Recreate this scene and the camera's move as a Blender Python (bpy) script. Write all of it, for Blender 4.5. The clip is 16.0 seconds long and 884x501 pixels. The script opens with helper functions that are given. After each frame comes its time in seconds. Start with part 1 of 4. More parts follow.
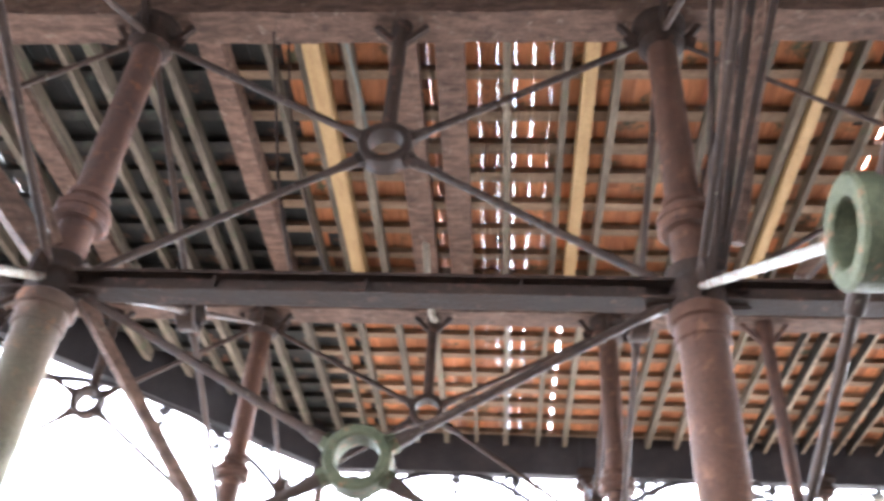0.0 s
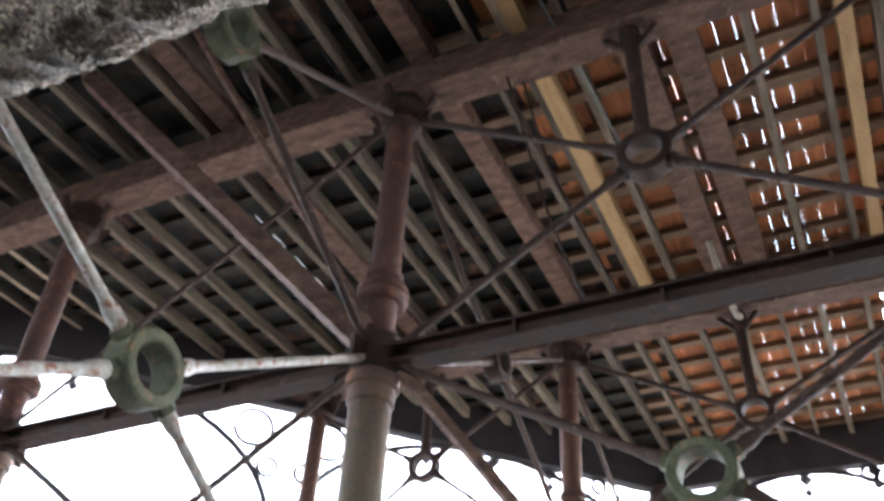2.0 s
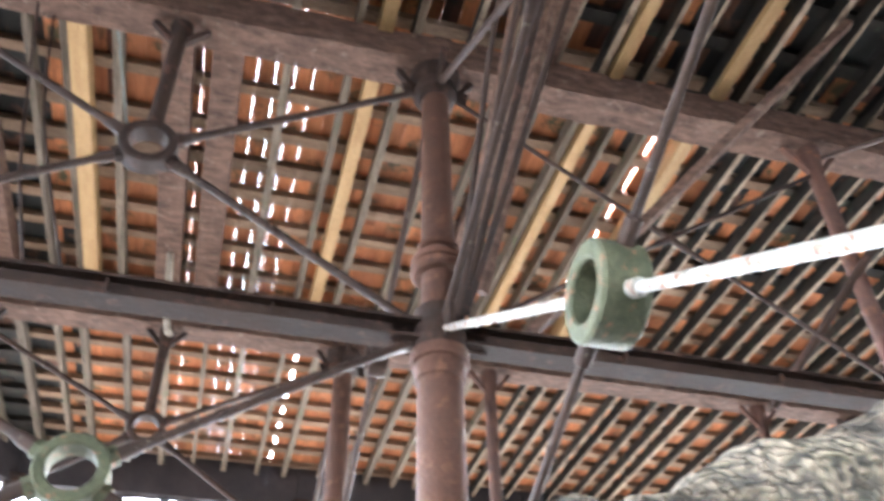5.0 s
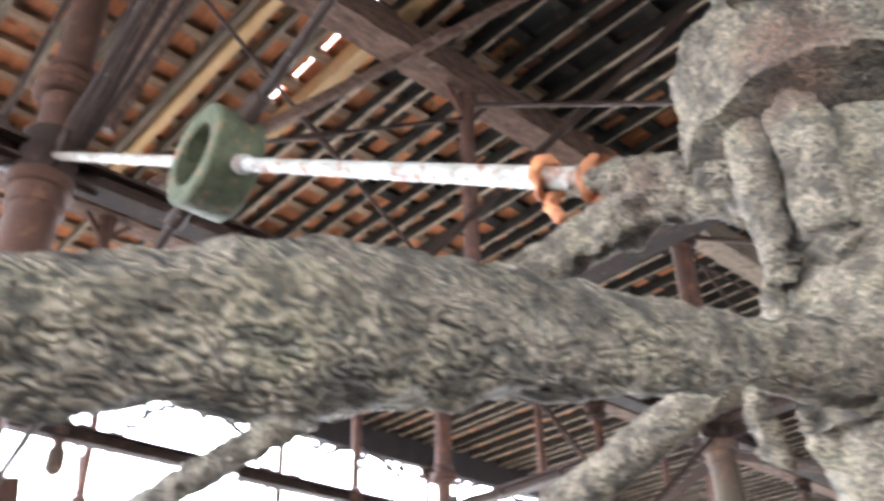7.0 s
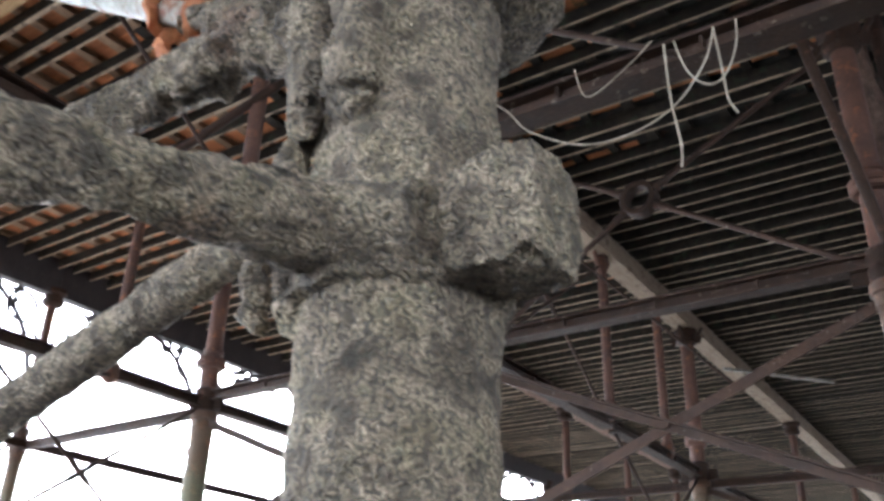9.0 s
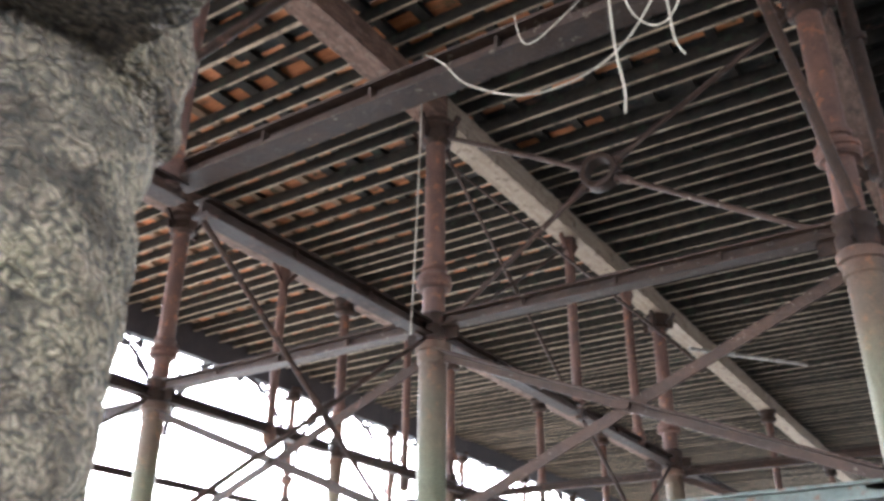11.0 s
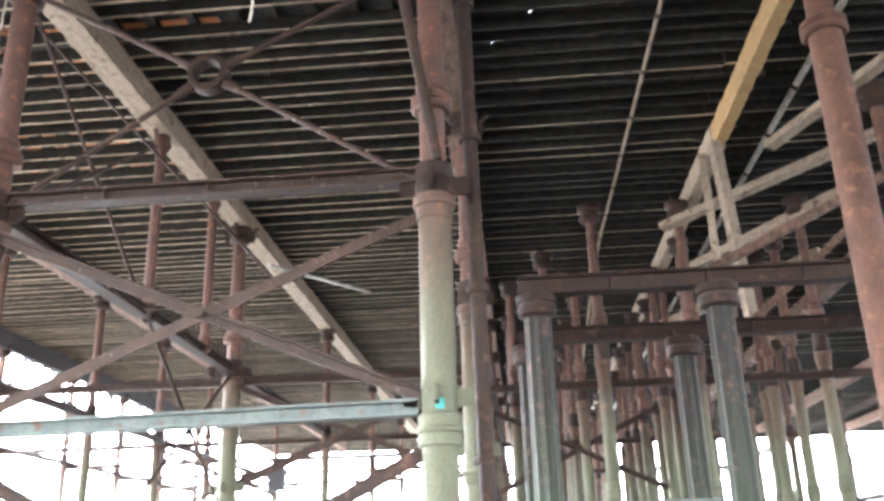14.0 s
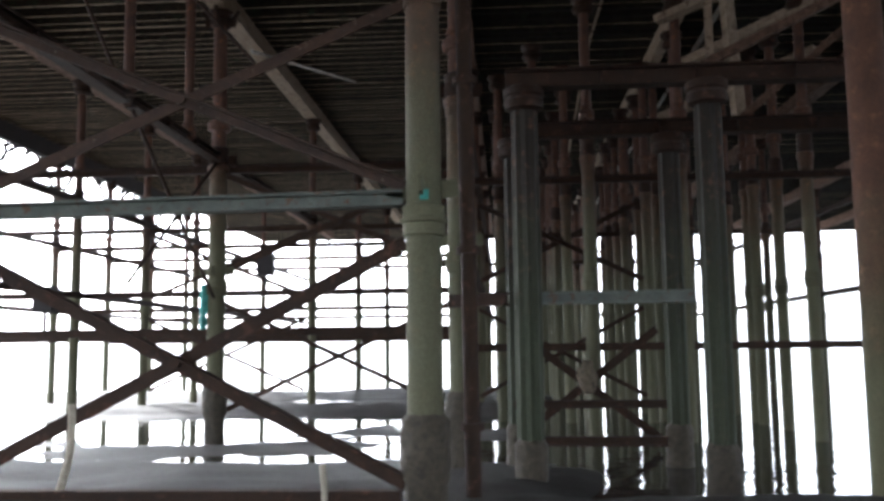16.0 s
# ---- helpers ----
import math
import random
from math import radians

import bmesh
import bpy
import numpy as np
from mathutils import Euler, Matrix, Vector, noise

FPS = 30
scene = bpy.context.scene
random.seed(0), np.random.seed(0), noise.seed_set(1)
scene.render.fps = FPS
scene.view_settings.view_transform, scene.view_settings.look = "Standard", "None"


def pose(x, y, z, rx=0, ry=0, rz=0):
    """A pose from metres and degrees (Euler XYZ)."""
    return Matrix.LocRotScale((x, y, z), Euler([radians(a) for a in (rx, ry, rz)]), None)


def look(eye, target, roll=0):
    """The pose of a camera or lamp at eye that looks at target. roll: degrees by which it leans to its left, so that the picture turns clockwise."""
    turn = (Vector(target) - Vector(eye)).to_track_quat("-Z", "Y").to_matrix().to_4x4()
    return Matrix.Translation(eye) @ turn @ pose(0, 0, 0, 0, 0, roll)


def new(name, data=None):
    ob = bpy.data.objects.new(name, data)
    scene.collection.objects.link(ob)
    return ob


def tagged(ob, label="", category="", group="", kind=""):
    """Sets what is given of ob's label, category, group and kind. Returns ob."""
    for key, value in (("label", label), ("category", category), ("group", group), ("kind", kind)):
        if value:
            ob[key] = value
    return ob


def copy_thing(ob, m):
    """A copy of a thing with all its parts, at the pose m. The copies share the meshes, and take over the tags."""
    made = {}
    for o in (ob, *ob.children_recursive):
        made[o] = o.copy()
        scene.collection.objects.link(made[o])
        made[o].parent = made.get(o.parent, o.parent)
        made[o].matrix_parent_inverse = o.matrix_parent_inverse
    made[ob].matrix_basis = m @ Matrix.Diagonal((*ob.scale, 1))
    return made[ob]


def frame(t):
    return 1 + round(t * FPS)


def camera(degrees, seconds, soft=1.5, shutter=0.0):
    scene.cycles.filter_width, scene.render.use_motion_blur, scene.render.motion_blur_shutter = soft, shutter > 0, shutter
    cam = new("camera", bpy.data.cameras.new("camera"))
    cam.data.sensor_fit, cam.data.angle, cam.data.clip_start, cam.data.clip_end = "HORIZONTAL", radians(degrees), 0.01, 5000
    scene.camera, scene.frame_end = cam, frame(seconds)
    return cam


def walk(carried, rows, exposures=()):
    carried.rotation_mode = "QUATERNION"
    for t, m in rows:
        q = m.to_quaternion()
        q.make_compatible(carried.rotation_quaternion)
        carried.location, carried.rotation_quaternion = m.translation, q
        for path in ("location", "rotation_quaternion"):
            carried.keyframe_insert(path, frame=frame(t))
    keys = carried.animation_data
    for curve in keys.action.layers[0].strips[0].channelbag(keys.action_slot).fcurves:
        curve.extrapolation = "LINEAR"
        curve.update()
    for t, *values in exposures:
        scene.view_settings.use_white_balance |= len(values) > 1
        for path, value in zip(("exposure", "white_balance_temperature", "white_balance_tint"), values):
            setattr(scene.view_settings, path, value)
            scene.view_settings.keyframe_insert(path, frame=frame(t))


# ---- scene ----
cam = camera(53.6, 16.0, 3.2, 0.5)
PATH = [
    (0, 0.197, -0.056, 1.552, 95.62, 37.48, 4.25),
    (0.5, 0.192, -0.086, 1.546, 102.43, 36.93, 4.28),
    (1, 0.196, -0.095, 1.542, 108.47, 36.05, 4.18),
    (1.5, 0.199, -0.109, 1.53, 114.14, 35.97, 3.98),
    (2, 0.202, -0.13, 1.531, 118.04, 38.25, 3.68),
    (2.5, 0.205, -0.14, 1.512, 117.6, 43.01, 4.12),
    (3, 0.199, -0.146, 1.52, 110.87, 46.56, 3.31),
    (3.5, 0.192, -0.171, 1.519, 97.96, 47.34, 1.24),
    (4, 0.188, -0.163, 1.508, 88.42, 45.79, 0.43),
    (6.5, 0.264, -0.055, 1.481, 55.29, 32.87, -1.84),
    (7, 0.288, 0.024, 1.464, 47.29, 32.05, -1.22),
    (7.5, 0.285, 0.089, 1.456, 36.74, 28.63, -1.17),
    (8, 0.322, 0.169, 1.433, 30.16, 25.96, -1.52),
    (8.5, 0.45, 0.304, 1.449, 34.36, 25.78, 0.73),
    (9, 0.522, 0.437, 1.453, 34.67, 26.08, 1.71),
    (11.5, 0.512, 1.012, 1.456, 32.29, 25.84, -0.47),
    (12, 0.477, 1.012, 1.461, 25.99, 24.78, -0.43),
    (12.5, 0.468, 0.961, 1.461, 18.56, 23.8, -0.97),
    (13, 0.468, 0.942, 1.462, 11.52, 22.82, -1.43),
    (13.5, 0.468, 0.948, 1.462, 6.45, 21.61, -1.58),
    (14, 0.47, 0.959, 1.464, 4.58, 19.89, -1.67),
    (14.5, 0.474, 0.967, 1.462, 4.02, 17.24, -1.32),
    (15, 0.48, 0.959, 1.459, 4.05, 12.88, -0.9),
    (15.5, 0.474, 0.96, 1.458, 4.03, 8.65, -0.86),
    (16, 0.485, 0.951, 1.458, 3.97, 6.35, -0.64),
]
EXPOSURES = [(0, 5.35, 5700, 12), (1, 4.95, 5600, 11), (1.5, 4.4, 5650, 11), (2, 4.25, 5700, 11), (2.5, 4.95, 5850, 11), (3, 5.65, 5900, 10), (3.5, 5.9, 5650, 10), (4, 5.85, 5600, 10), (6.5, 5.25, 5730, 11), (7, 5.1, 5730, 11), (7.5, 4.55, 5680, 10), (8, 4.4, 5680, 10), (9, 4.25, 5680, 10), (11.5, 5.1, 5680, 10), (12.5, 5.15, 5680, 10), (13.5, 5.65, 5730, 9), (14.5, 5.5, 5780, 9), (15, 4.6, 5780, 10), (15.5, 3.5, 5830, 10), (16, 2.75, 5880, 10)]
SKY, VEIL, SUN = 0.12, 0.5, 3.0


def eyed(x, y, z, yaw, pitch, roll):
    return pose(x, y, z, 0, 0, yaw) @ pose(0, 0, 0, 90 + pitch) @ pose(0, 0, 0, 0, 0, roll)


walk(cam, [(r[0], eyed(*r[1:])) for r in PATH], EXPOSURES)

# ---- sky and sun ----
sky = bpy.data.worlds.new("overcast_sky")
scene.world = sky
sky.use_nodes = True
nt = sky.node_tree
tex = nt.nodes.new("ShaderNodeTexSky")
tex.sky_type, tex.sun_disc = "NISHITA", False
tex.sun_elevation, tex.sun_rotation = radians(38), radians(-35)
tex.air_density, tex.dust_density = 1.0, 4.0
hsv = nt.nodes.new("ShaderNodeHueSaturation")
hsv.inputs["Saturation"].default_value = 0.3
nt.links.new(tex.outputs[0], hsv.inputs["Color"])
nt.links.new(hsv.outputs[0], nt.nodes["Background"].inputs[0])
nt.nodes["Background"].inputs[1].default_value = SKY
veil = nt.nodes.new("ShaderNodeBackground")
veil.inputs[0].default_value, veil.inputs[1].default_value = (0.94, 0.97, 1.0, 1), VEIL
both = nt.nodes.new("ShaderNodeAddShader")
nt.links.new(nt.nodes["Background"].outputs[0], both.inputs[0])
nt.links.new(veil.outputs[0], both.inputs[1])
nt.links.new(both.outputs[0], nt.nodes["World Output"].inputs[0])
lamp = bpy.data.lights.new("sun", "SUN")
lamp.energy, lamp.angle, lamp.color = SUN, radians(5), (1.0, 0.96, 0.9)
sun = new("sun", lamp)
sun.matrix_world = look((0, 0, 50), (0 + 50 * math.sin(radians(55)), -50 * math.cos(radians(55)), 50 - 61 * math.tan(radians(38))))


# ---- materials ----
def material(name, base, second, scale=3.0, rough=0.8, metal=0.0, bump=0.3, grain=(1, 1, 1), fine=40.0, third=None, third_at=0.62, zone=None, zone_color=(0.1, 0.14, 0.05), vary=0.15):
    m = bpy.data.materials.new(name)
    m.use_nodes = True
    n, l = m.node_tree.nodes, m.node_tree.links
    b = n["Principled BSDF"]
    b.inputs["Metallic"].default_value, b.inputs["Specular IOR Level"].default_value = metal, 0.3
    geo = n.new("ShaderNodeNewGeometry")
    mp = n.new("ShaderNodeMapping")
    mp.inputs["Scale"].default_value = grain
    l.new(geo.outputs["Position"], mp.inputs["Vector"])

    def nz(s, d, vec=mp.outputs[0]):
        t = n.new("ShaderNodeTexNoise")
        t.inputs["Scale"].default_value, t.inputs["Detail"].default_value, t.inputs["Roughness"].default_value = s, d, 0.65
        l.new(vec, t.inputs["Vector"])
        return t.outputs["Fac"]

    def ramp(f, a, c):
        r = n.new("ShaderNodeMapRange")
        r.inputs["From Min"].default_value, r.inputs["From Max"].default_value = a, c
        l.new(f, r.inputs["Value"])
        return r.outputs[0]

    def mix(f, a, c, mode="MIX"):
        x = n.new("ShaderNodeMix")
        x.data_type, x.blend_type = "RGBA", mode
        for k, v in ((0, f), (6, a), (7, c)):
            if isinstance(v, (int, float)):
                x.inputs[k].default_value = v
            elif isinstance(v, tuple):
                x.inputs[k].default_value = (*v, 1)
            else:
                l.new(v, x.inputs[k])
        return x.outputs[2]

    large, small = nz(scale, 4.0), nz(fine, 3.0)
    col = mix(ramp(large, 0.35, 0.65), base, second)
    if third:
        col = mix(ramp(nz(scale * 2.3, 5.0, geo.outputs["Position"]), third_at - 0.06, third_at + 0.06), col, third)
    if zone:
        sep = n.new("ShaderNodeSeparateXYZ")
        l.new(geo.outputs["Position"], sep.inputs[0])
        edge = n.new("ShaderNodeMath")
        edge.operation = "MULTIPLY_ADD"
        l.new(nz(2.2, 4.0, geo.outputs["Position"]), edge.inputs[0])
        edge.inputs[1].default_value = 1.6
        l.new(sep.outputs[2], edge.inputs[2])
        mlt = n.new("ShaderNodeMath")
        mlt.operation = "MULTIPLY"
        l.new(ramp(edge.outputs[0], zone[1] + 0.9, zone[0] + 0.8), mlt.inputs[0])
        mlt.inputs[1].default_value = 0.85
        col = mix(mlt.outputs[0], col, zone_color)
    col = mix(ramp(small, 0.3, 0.75), col, mix(0.45, col, (0.02, 0.015, 0.012)))
    info = n.new("ShaderNodeObjectInfo")
    hv = n.new("ShaderNodeHueSaturation")
    l.new(col, hv.inputs["Color"])
    mr = n.new("ShaderNodeMapRange")
    mr.inputs["To Min"].default_value, mr.inputs["To Max"].default_value = 1 - vary, 1 + vary
    l.new(info.outputs["Random"], mr.inputs["Value"])
    l.new(mr.outputs[0], hv.inputs["Value"])
    l.new(hv.outputs[0], b.inputs["Base Color"])
    rr = n.new("ShaderNodeMapRange")
    rr.inputs["To Min"].default_value, rr.inputs["To Max"].default_value = max(0, rough - 0.15), min(1, rough + 0.15)
    l.new(large, rr.inputs["Value"])
    l.new(rr.outputs[0], b.inputs["Roughness"])
    bp = n.new("ShaderNodeBump")
    bp.inputs["Strength"].default_value, bp.inputs["Distance"].default_value = bump, 0.02
    add = n.new("ShaderNodeMath")
    l.new(large, add.inputs[0])
    l.new(small, add.inputs[1])
    l.new(add.outputs[0], bp.inputs["Height"])
    l.new(bp.outputs[0], b.inputs["Normal"])
    return m


IRON = material("rusted_iron", (0.085, 0.045, 0.034), (0.145, 0.07, 0.047), 4, 0.7, 0.1, 0.6, fine=55, third=(0.26, 0.1, 0.045), third_at=0.62, zone=(2.9, 4.6), zone_color=(0.14, 0.145, 0.085))
RED_IRON = material("red_rusted_iron", (0.085, 0.038, 0.022), (0.13, 0.058, 0.034), 4, 0.7, 0.1, 0.6, fine=55, third=(0.2, 0.09, 0.05), third_at=0.62, zone=(0.9, 2.6), zone_color=(0.11, 0.115, 0.06))
DARK_IRON = material("dark_iron", (0.024, 0.012, 0.007), (0.046, 0.022, 0.012), 4, 0.75, 0.0, 0.6, third=(0.1, 0.042, 0.025))
ROD_IRON = material("rod_iron", (0.04, 0.023, 0.016), (0.075, 0.041, 0.026), 6, 0.7, 0.1, 0.4, third=(0.3, 0.25, 0.2), third_at=0.68, zone=(1.0, 2.6), zone_color=(0.12, 0.12, 0.08))
ALGAE_IRON = material("algae_iron", (0.05, 0.055, 0.026), (0.1, 0.102, 0.055), 7, 0.8, 0, 0.6, third=(0.24, 0.11, 0.055), third_at=0.64)
PILE_IRON = material("dark_pile_iron", (0.02, 0.016, 0.012), (0.034, 0.026, 0.018), 4, 0.65, 0.1, 0.5, third=(0.12, 0.055, 0.035), third_at=0.62, zone=(1.5, 3.2), zone_color=(0.045, 0.056, 0.03))
GREY_IRON = material("grey_green_iron", (0.1, 0.115, 0.1), (0.16, 0.17, 0.145), 5, 0.7, 0, 0.4, third=(0.14, 0.07, 0.04), third_at=0.62)
PALE_IRON = material("pale_paint_iron", (0.46, 0.44, 0.39), (0.28, 0.25, 0.2), 9, 0.6, 0, 0.4, third=(0.22, 0.09, 0.045), third_at=0.58)
TIMBER = material("weathered_timber", (0.23, 0.13, 0.085), (0.09, 0.05, 0.035), 5, 0.85, 0, 1.0, grain=(3, 1, 3), fine=32, third=(0.27, 0.19, 0.135), third_at=0.64)
JOIST = material("joist_timber", (0.24, 0.19, 0.135), (0.11, 0.085, 0.06), 2.5, 0.85, 0, 0.6, grain=(0.6, 5, 5), fine=20, third=(0.12, 0.13, 0.07), vary=0.3)
# Joist undersides: light from below put into a paler timber colour.
LIT_UNDER = material("worn_timber", (0.46, 0.36, 0.25), (0.25, 0.18, 0.12), 2.5, 0.8, 0, 0.5, grain=(0.6, 5, 5), fine=20, third=(0.12, 0.085, 0.06), third_at=0.58, vary=0.35)
FRESH = material("fresh_timber", (0.52, 0.34, 0.15), (0.43, 0.26, 0.11), 3, 0.7, 0, 0.3, grain=(1, 5, 5), fine=20)
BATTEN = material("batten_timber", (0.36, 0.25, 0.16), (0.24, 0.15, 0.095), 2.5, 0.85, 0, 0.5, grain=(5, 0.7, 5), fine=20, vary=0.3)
PALE_WOOD = material("pale_timber", (0.42, 0.33, 0.24), (0.3, 0.22, 0.15), 3, 0.8, 0, 0.5, grain=(5, 0.8, 5), fine=20, third=(0.14, 0.09, 0.06))
FASCIA = material("dark_fascia", (0.035, 0.032, 0.034), (0.06, 0.05, 0.05), 3, 0.7, 0, 0.4)
ROPE = material("pale_rope", (0.55, 0.48, 0.38), (0.4, 0.34, 0.26), 30, 0.9, 0, 0.4)
ORANGE_ROPE = material("orange_weed", (0.5, 0.2, 0.08), (0.36, 0.13, 0.06), 30, 0.9, 0, 0.5)
SAND = material("wet_sand", (0.028, 0.025, 0.022), (0.055, 0.048, 0.042), 1.1, 0.65, 0, 1.0, fine=14, third=(0.04, 0.036, 0.032), third_at=0.55)
TEAL = material("teal_cloth", (0.1, 0.42, 0.36), (0.06, 0.3, 0.26), 12, 0.8, 0, 0.2)


def board_material(name, base, second, third):
    m = material(name, base, second, 1.4, 0.8, 0, 0.5, grain=(0.5, 6, 6), fine=18, third=third, third_at=0.6)
    n, l = m.node_tree.nodes, m.node_tree.links
    geo = n.new("ShaderNodeNewGeometry")
    mr = n.new("ShaderNodeMapRange")
    mr.inputs["To Min"].default_value, mr.inputs["To Max"].default_value = 0.6, 1.3
    l.new(geo.outputs["Random Per Island"], mr.inputs["Value"])
    hv = n.new("ShaderNodeHueSaturation")
    b = n["Principled BSDF"]
    l.new(b.inputs["Base Color"].links[0].from_socket, hv.inputs["Color"])
    l.new(mr.outputs[0], hv.inputs["Value"])
    l.new(hv.outputs[0], b.inputs["Base Color"])
    return m


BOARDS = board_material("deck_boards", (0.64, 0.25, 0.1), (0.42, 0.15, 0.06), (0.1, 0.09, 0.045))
# Two darker plank copies: the shade under the inner deck, put into colour.
DEEP_SHADE = board_material("deep_shade_boards", (0.014, 0.019, 0.017), (0.028, 0.026, 0.022), (0.16, 0.07, 0.04))
HALF_SHADE = board_material("half_shade_boards", (0.16, 0.06, 0.03), (0.07, 0.032, 0.02), (0.03, 0.03, 0.022))
# Shaded copy of the joist and batten timber: shade put into its colour.
SHADED_WOOD = material("shaded_timber", (0.014, 0.015, 0.013), (0.05, 0.041, 0.03), 2.5, 0.8, 0, 0.5, grain=(3, 3, 3), fine=20, third=(0.04, 0.055, 0.035), vary=0.3)


def crust_material():
    m = bpy.data.materials.new("mussel_crust")
    m.use_nodes = True
    n, l = m.node_tree.nodes, m.node_tree.links
    b = n["Principled BSDF"]
    b.inputs["Roughness"].default_value = 0.85
    geo = n.new("ShaderNodeNewGeometry")
    warp = n.new("ShaderNodeTexNoise")
    warp.inputs["Scale"].default_value, warp.inputs["Detail"].default_value = 55, 3
    l.new(geo.outputs["Position"], warp.inputs["Vector"])
    bent = n.new("ShaderNodeVectorMath")
    bent.operation = "MULTIPLY_ADD"
    l.new(warp.outputs["Color"], bent.inputs[0])
    bent.inputs[1].default_value = (0.018, 0.018, 0.018)
    l.new(geo.outputs["Position"], bent.inputs[2])
    vor = n.new("ShaderNodeTexVoronoi")
    vor.inputs["Scale"].default_value = 170
    l.new(bent.outputs[0], vor.inputs["Vector"])
    vor2 = n.new("ShaderNodeTexVoronoi")
    vor2.inputs["Scale"].default_value = 62
    l.new(bent.outputs[0], vor2.inputs["Vector"])
    noi = n.new("ShaderNodeTexNoise")
    noi.inputs["Scale"].default_value, noi.inputs["Detail"].default_value = 26, 10
    l.new(geo.outputs["Position"], noi.inputs["Vector"])
    cr = n.new("ShaderNodeValToRGB")
    for p, c in ((0.32, (0.075, 0.06, 0.042, 1)), (0.43, (0.23, 0.18, 0.128, 1)), (0.55, (0.44, 0.355, 0.26, 1)), (0.68, (0.29, 0.245, 0.165, 1))):
        e = cr.color_ramp.elements.new(p)
        e.color = c
    cr.color_ramp.elements.remove(cr.color_ramp.elements[0])
    l.new(noi.outputs["Fac"], cr.inputs[0])
    rust = n.new("ShaderNodeTexNoise")
    rust.inputs["Scale"].default_value = 3.5
    l.new(geo.outputs["Position"], rust.inputs["Vector"])
    rm = n.new("ShaderNodeMapRange")
    rm.inputs["From Min"].default_value, rm.inputs["From Max"].default_value = 0.64, 0.76
    l.new(rust.outputs["Fac"], rm.inputs["Value"])
    mx = n.new("ShaderNodeMix")
    mx.data_type = "RGBA"
    l.new(rm.outputs[0], mx.inputs[0])
    l.new(cr.outputs[0], mx.inputs[6])
    mx.inputs[7].default_value = (0.26, 0.14, 0.09, 1)
    shell = n.new("ShaderNodeMix")
    shell.data_type = "RGBA"
    sm = n.new("ShaderNodeMapRange")
    sm.inputs["From Min"].default_value, sm.inputs["From Max"].default_value = 0.3, 0.8
    l.new(vor.outputs["Distance"], sm.inputs["Value"])
    l.new(sm.outputs[0], shell.inputs[0])
    l.new(mx.outputs[2], shell.inputs[6])
    shell.inputs[7].default_value = (0.09, 0.078, 0.06, 1)
    mot = n.new("ShaderNodeTexNoise")
    mot.inputs["Scale"].default_value, mot.inputs["Detail"].default_value = 11, 5
    l.new(geo.outputs["Position"], mot.inputs["Vector"])
    tint = n.new("ShaderNodeValToRGB")
    for p, c in ((0.34, (0.5, 0.47, 0.42, 1)), (0.5, (1.0, 0.97, 0.92, 1)), (0.66, (0.94, 0.92, 0.8, 1))):
        tint.color_ramp.elements.new(p).color = c
    tint.color_ramp.elements.remove(tint.color_ramp.elements[0])
    l.new(mot.outputs["Fac"], tint.inputs[0])
    tm = n.new("ShaderNodeMix")
    tm.data_type, tm.blend_type = "RGBA", "MULTIPLY"
    tm.inputs[0].default_value = 1.0
    l.new(shell.outputs[2], tm.inputs[6])
    l.new(tint.outputs[0], tm.inputs[7])
    pits = n.new("ShaderNodeTexNoise")
    pits.inputs["Scale"].default_value, pits.inputs["Detail"].default_value = 95, 4
    l.new(geo.outputs["Position"], pits.inputs["Vector"])
    pm = n.new("ShaderNodeMapRange")
    pm.inputs["From Min"].default_value, pm.inputs["From Max"].default_value = 0.42, 0.3
    l.new(pits.outputs["Fac"], pm.inputs["Value"])
    pc = n.new("ShaderNodeMix")
    pc.data_type = "RGBA"
    l.new(pm.outputs[0], pc.inputs[0])
    l.new(tm.outputs[2], pc.inputs[6])
    pc.inputs[7].default_value = (0.06, 0.048, 0.034, 1)
    l.new(pc.outputs[2], b.inputs["Base Color"])
    add = n.new("ShaderNodeMath")
    add.operation = "ADD"
    l.new(vor.outputs["Distance"], add.inputs[0])
    l.new(vor2.outputs["Distance"], add.inputs[1])
    bp = n.new("ShaderNodeBump")
    bp.invert = True
    bp.inputs["Strength"].default_value, bp.inputs["Distance"].default_value = 1.0, 0.012
    pit = n.new("ShaderNodeMath")
    pit.operation = "SUBTRACT"
    l.new(add.outputs[0], pit.inputs[0])
    l.new(noi.outputs["Fac"], pit.inputs[1])
    l.new(pit.outputs[0], bp.inputs["Height"])
    l.new(bp.outputs[0], b.inputs["Normal"])
    return m


CRUST = crust_material()
# Darker copy of the mussel crust for column feet: shade put into colour.
SHADED_CRUST = material("shaded_mussels", (0.06, 0.048, 0.034), (0.11, 0.09, 0.062), 14, 0.6, 0, 1.0, fine=60, third=(0.035, 0.03, 0.024))


def water_material():
    m = bpy.data.materials.new("shallow_water")
    m.use_nodes = True
    n, l = m.node_tree.nodes, m.node_tree.links
    b = n["Principled BSDF"]
    b.inputs["Base Color"].default_value = (0.05, 0.05, 0.045, 1)
    b.inputs["Roughness"].default_value, b.inputs["IOR"].default_value = 0.04, 1.33
    b.inputs["Specular IOR Level"].default_value = 0.8
    noi = n.new("ShaderNodeTexNoise")
    noi.inputs["Scale"].default_value = 2.5
    geo = n.new("ShaderNodeNewGeometry")
    l.new(geo.outputs["Position"], noi.inputs["Vector"])
    bp = n.new("ShaderNodeBump")
    bp.inputs["Strength"].default_value, bp.inputs["Distance"].default_value = 0.12, 0.05
    l.new(noi.outputs["Fac"], bp.inputs["Height"])
    l.new(bp.outputs[0], b.inputs["Normal"])
    return m


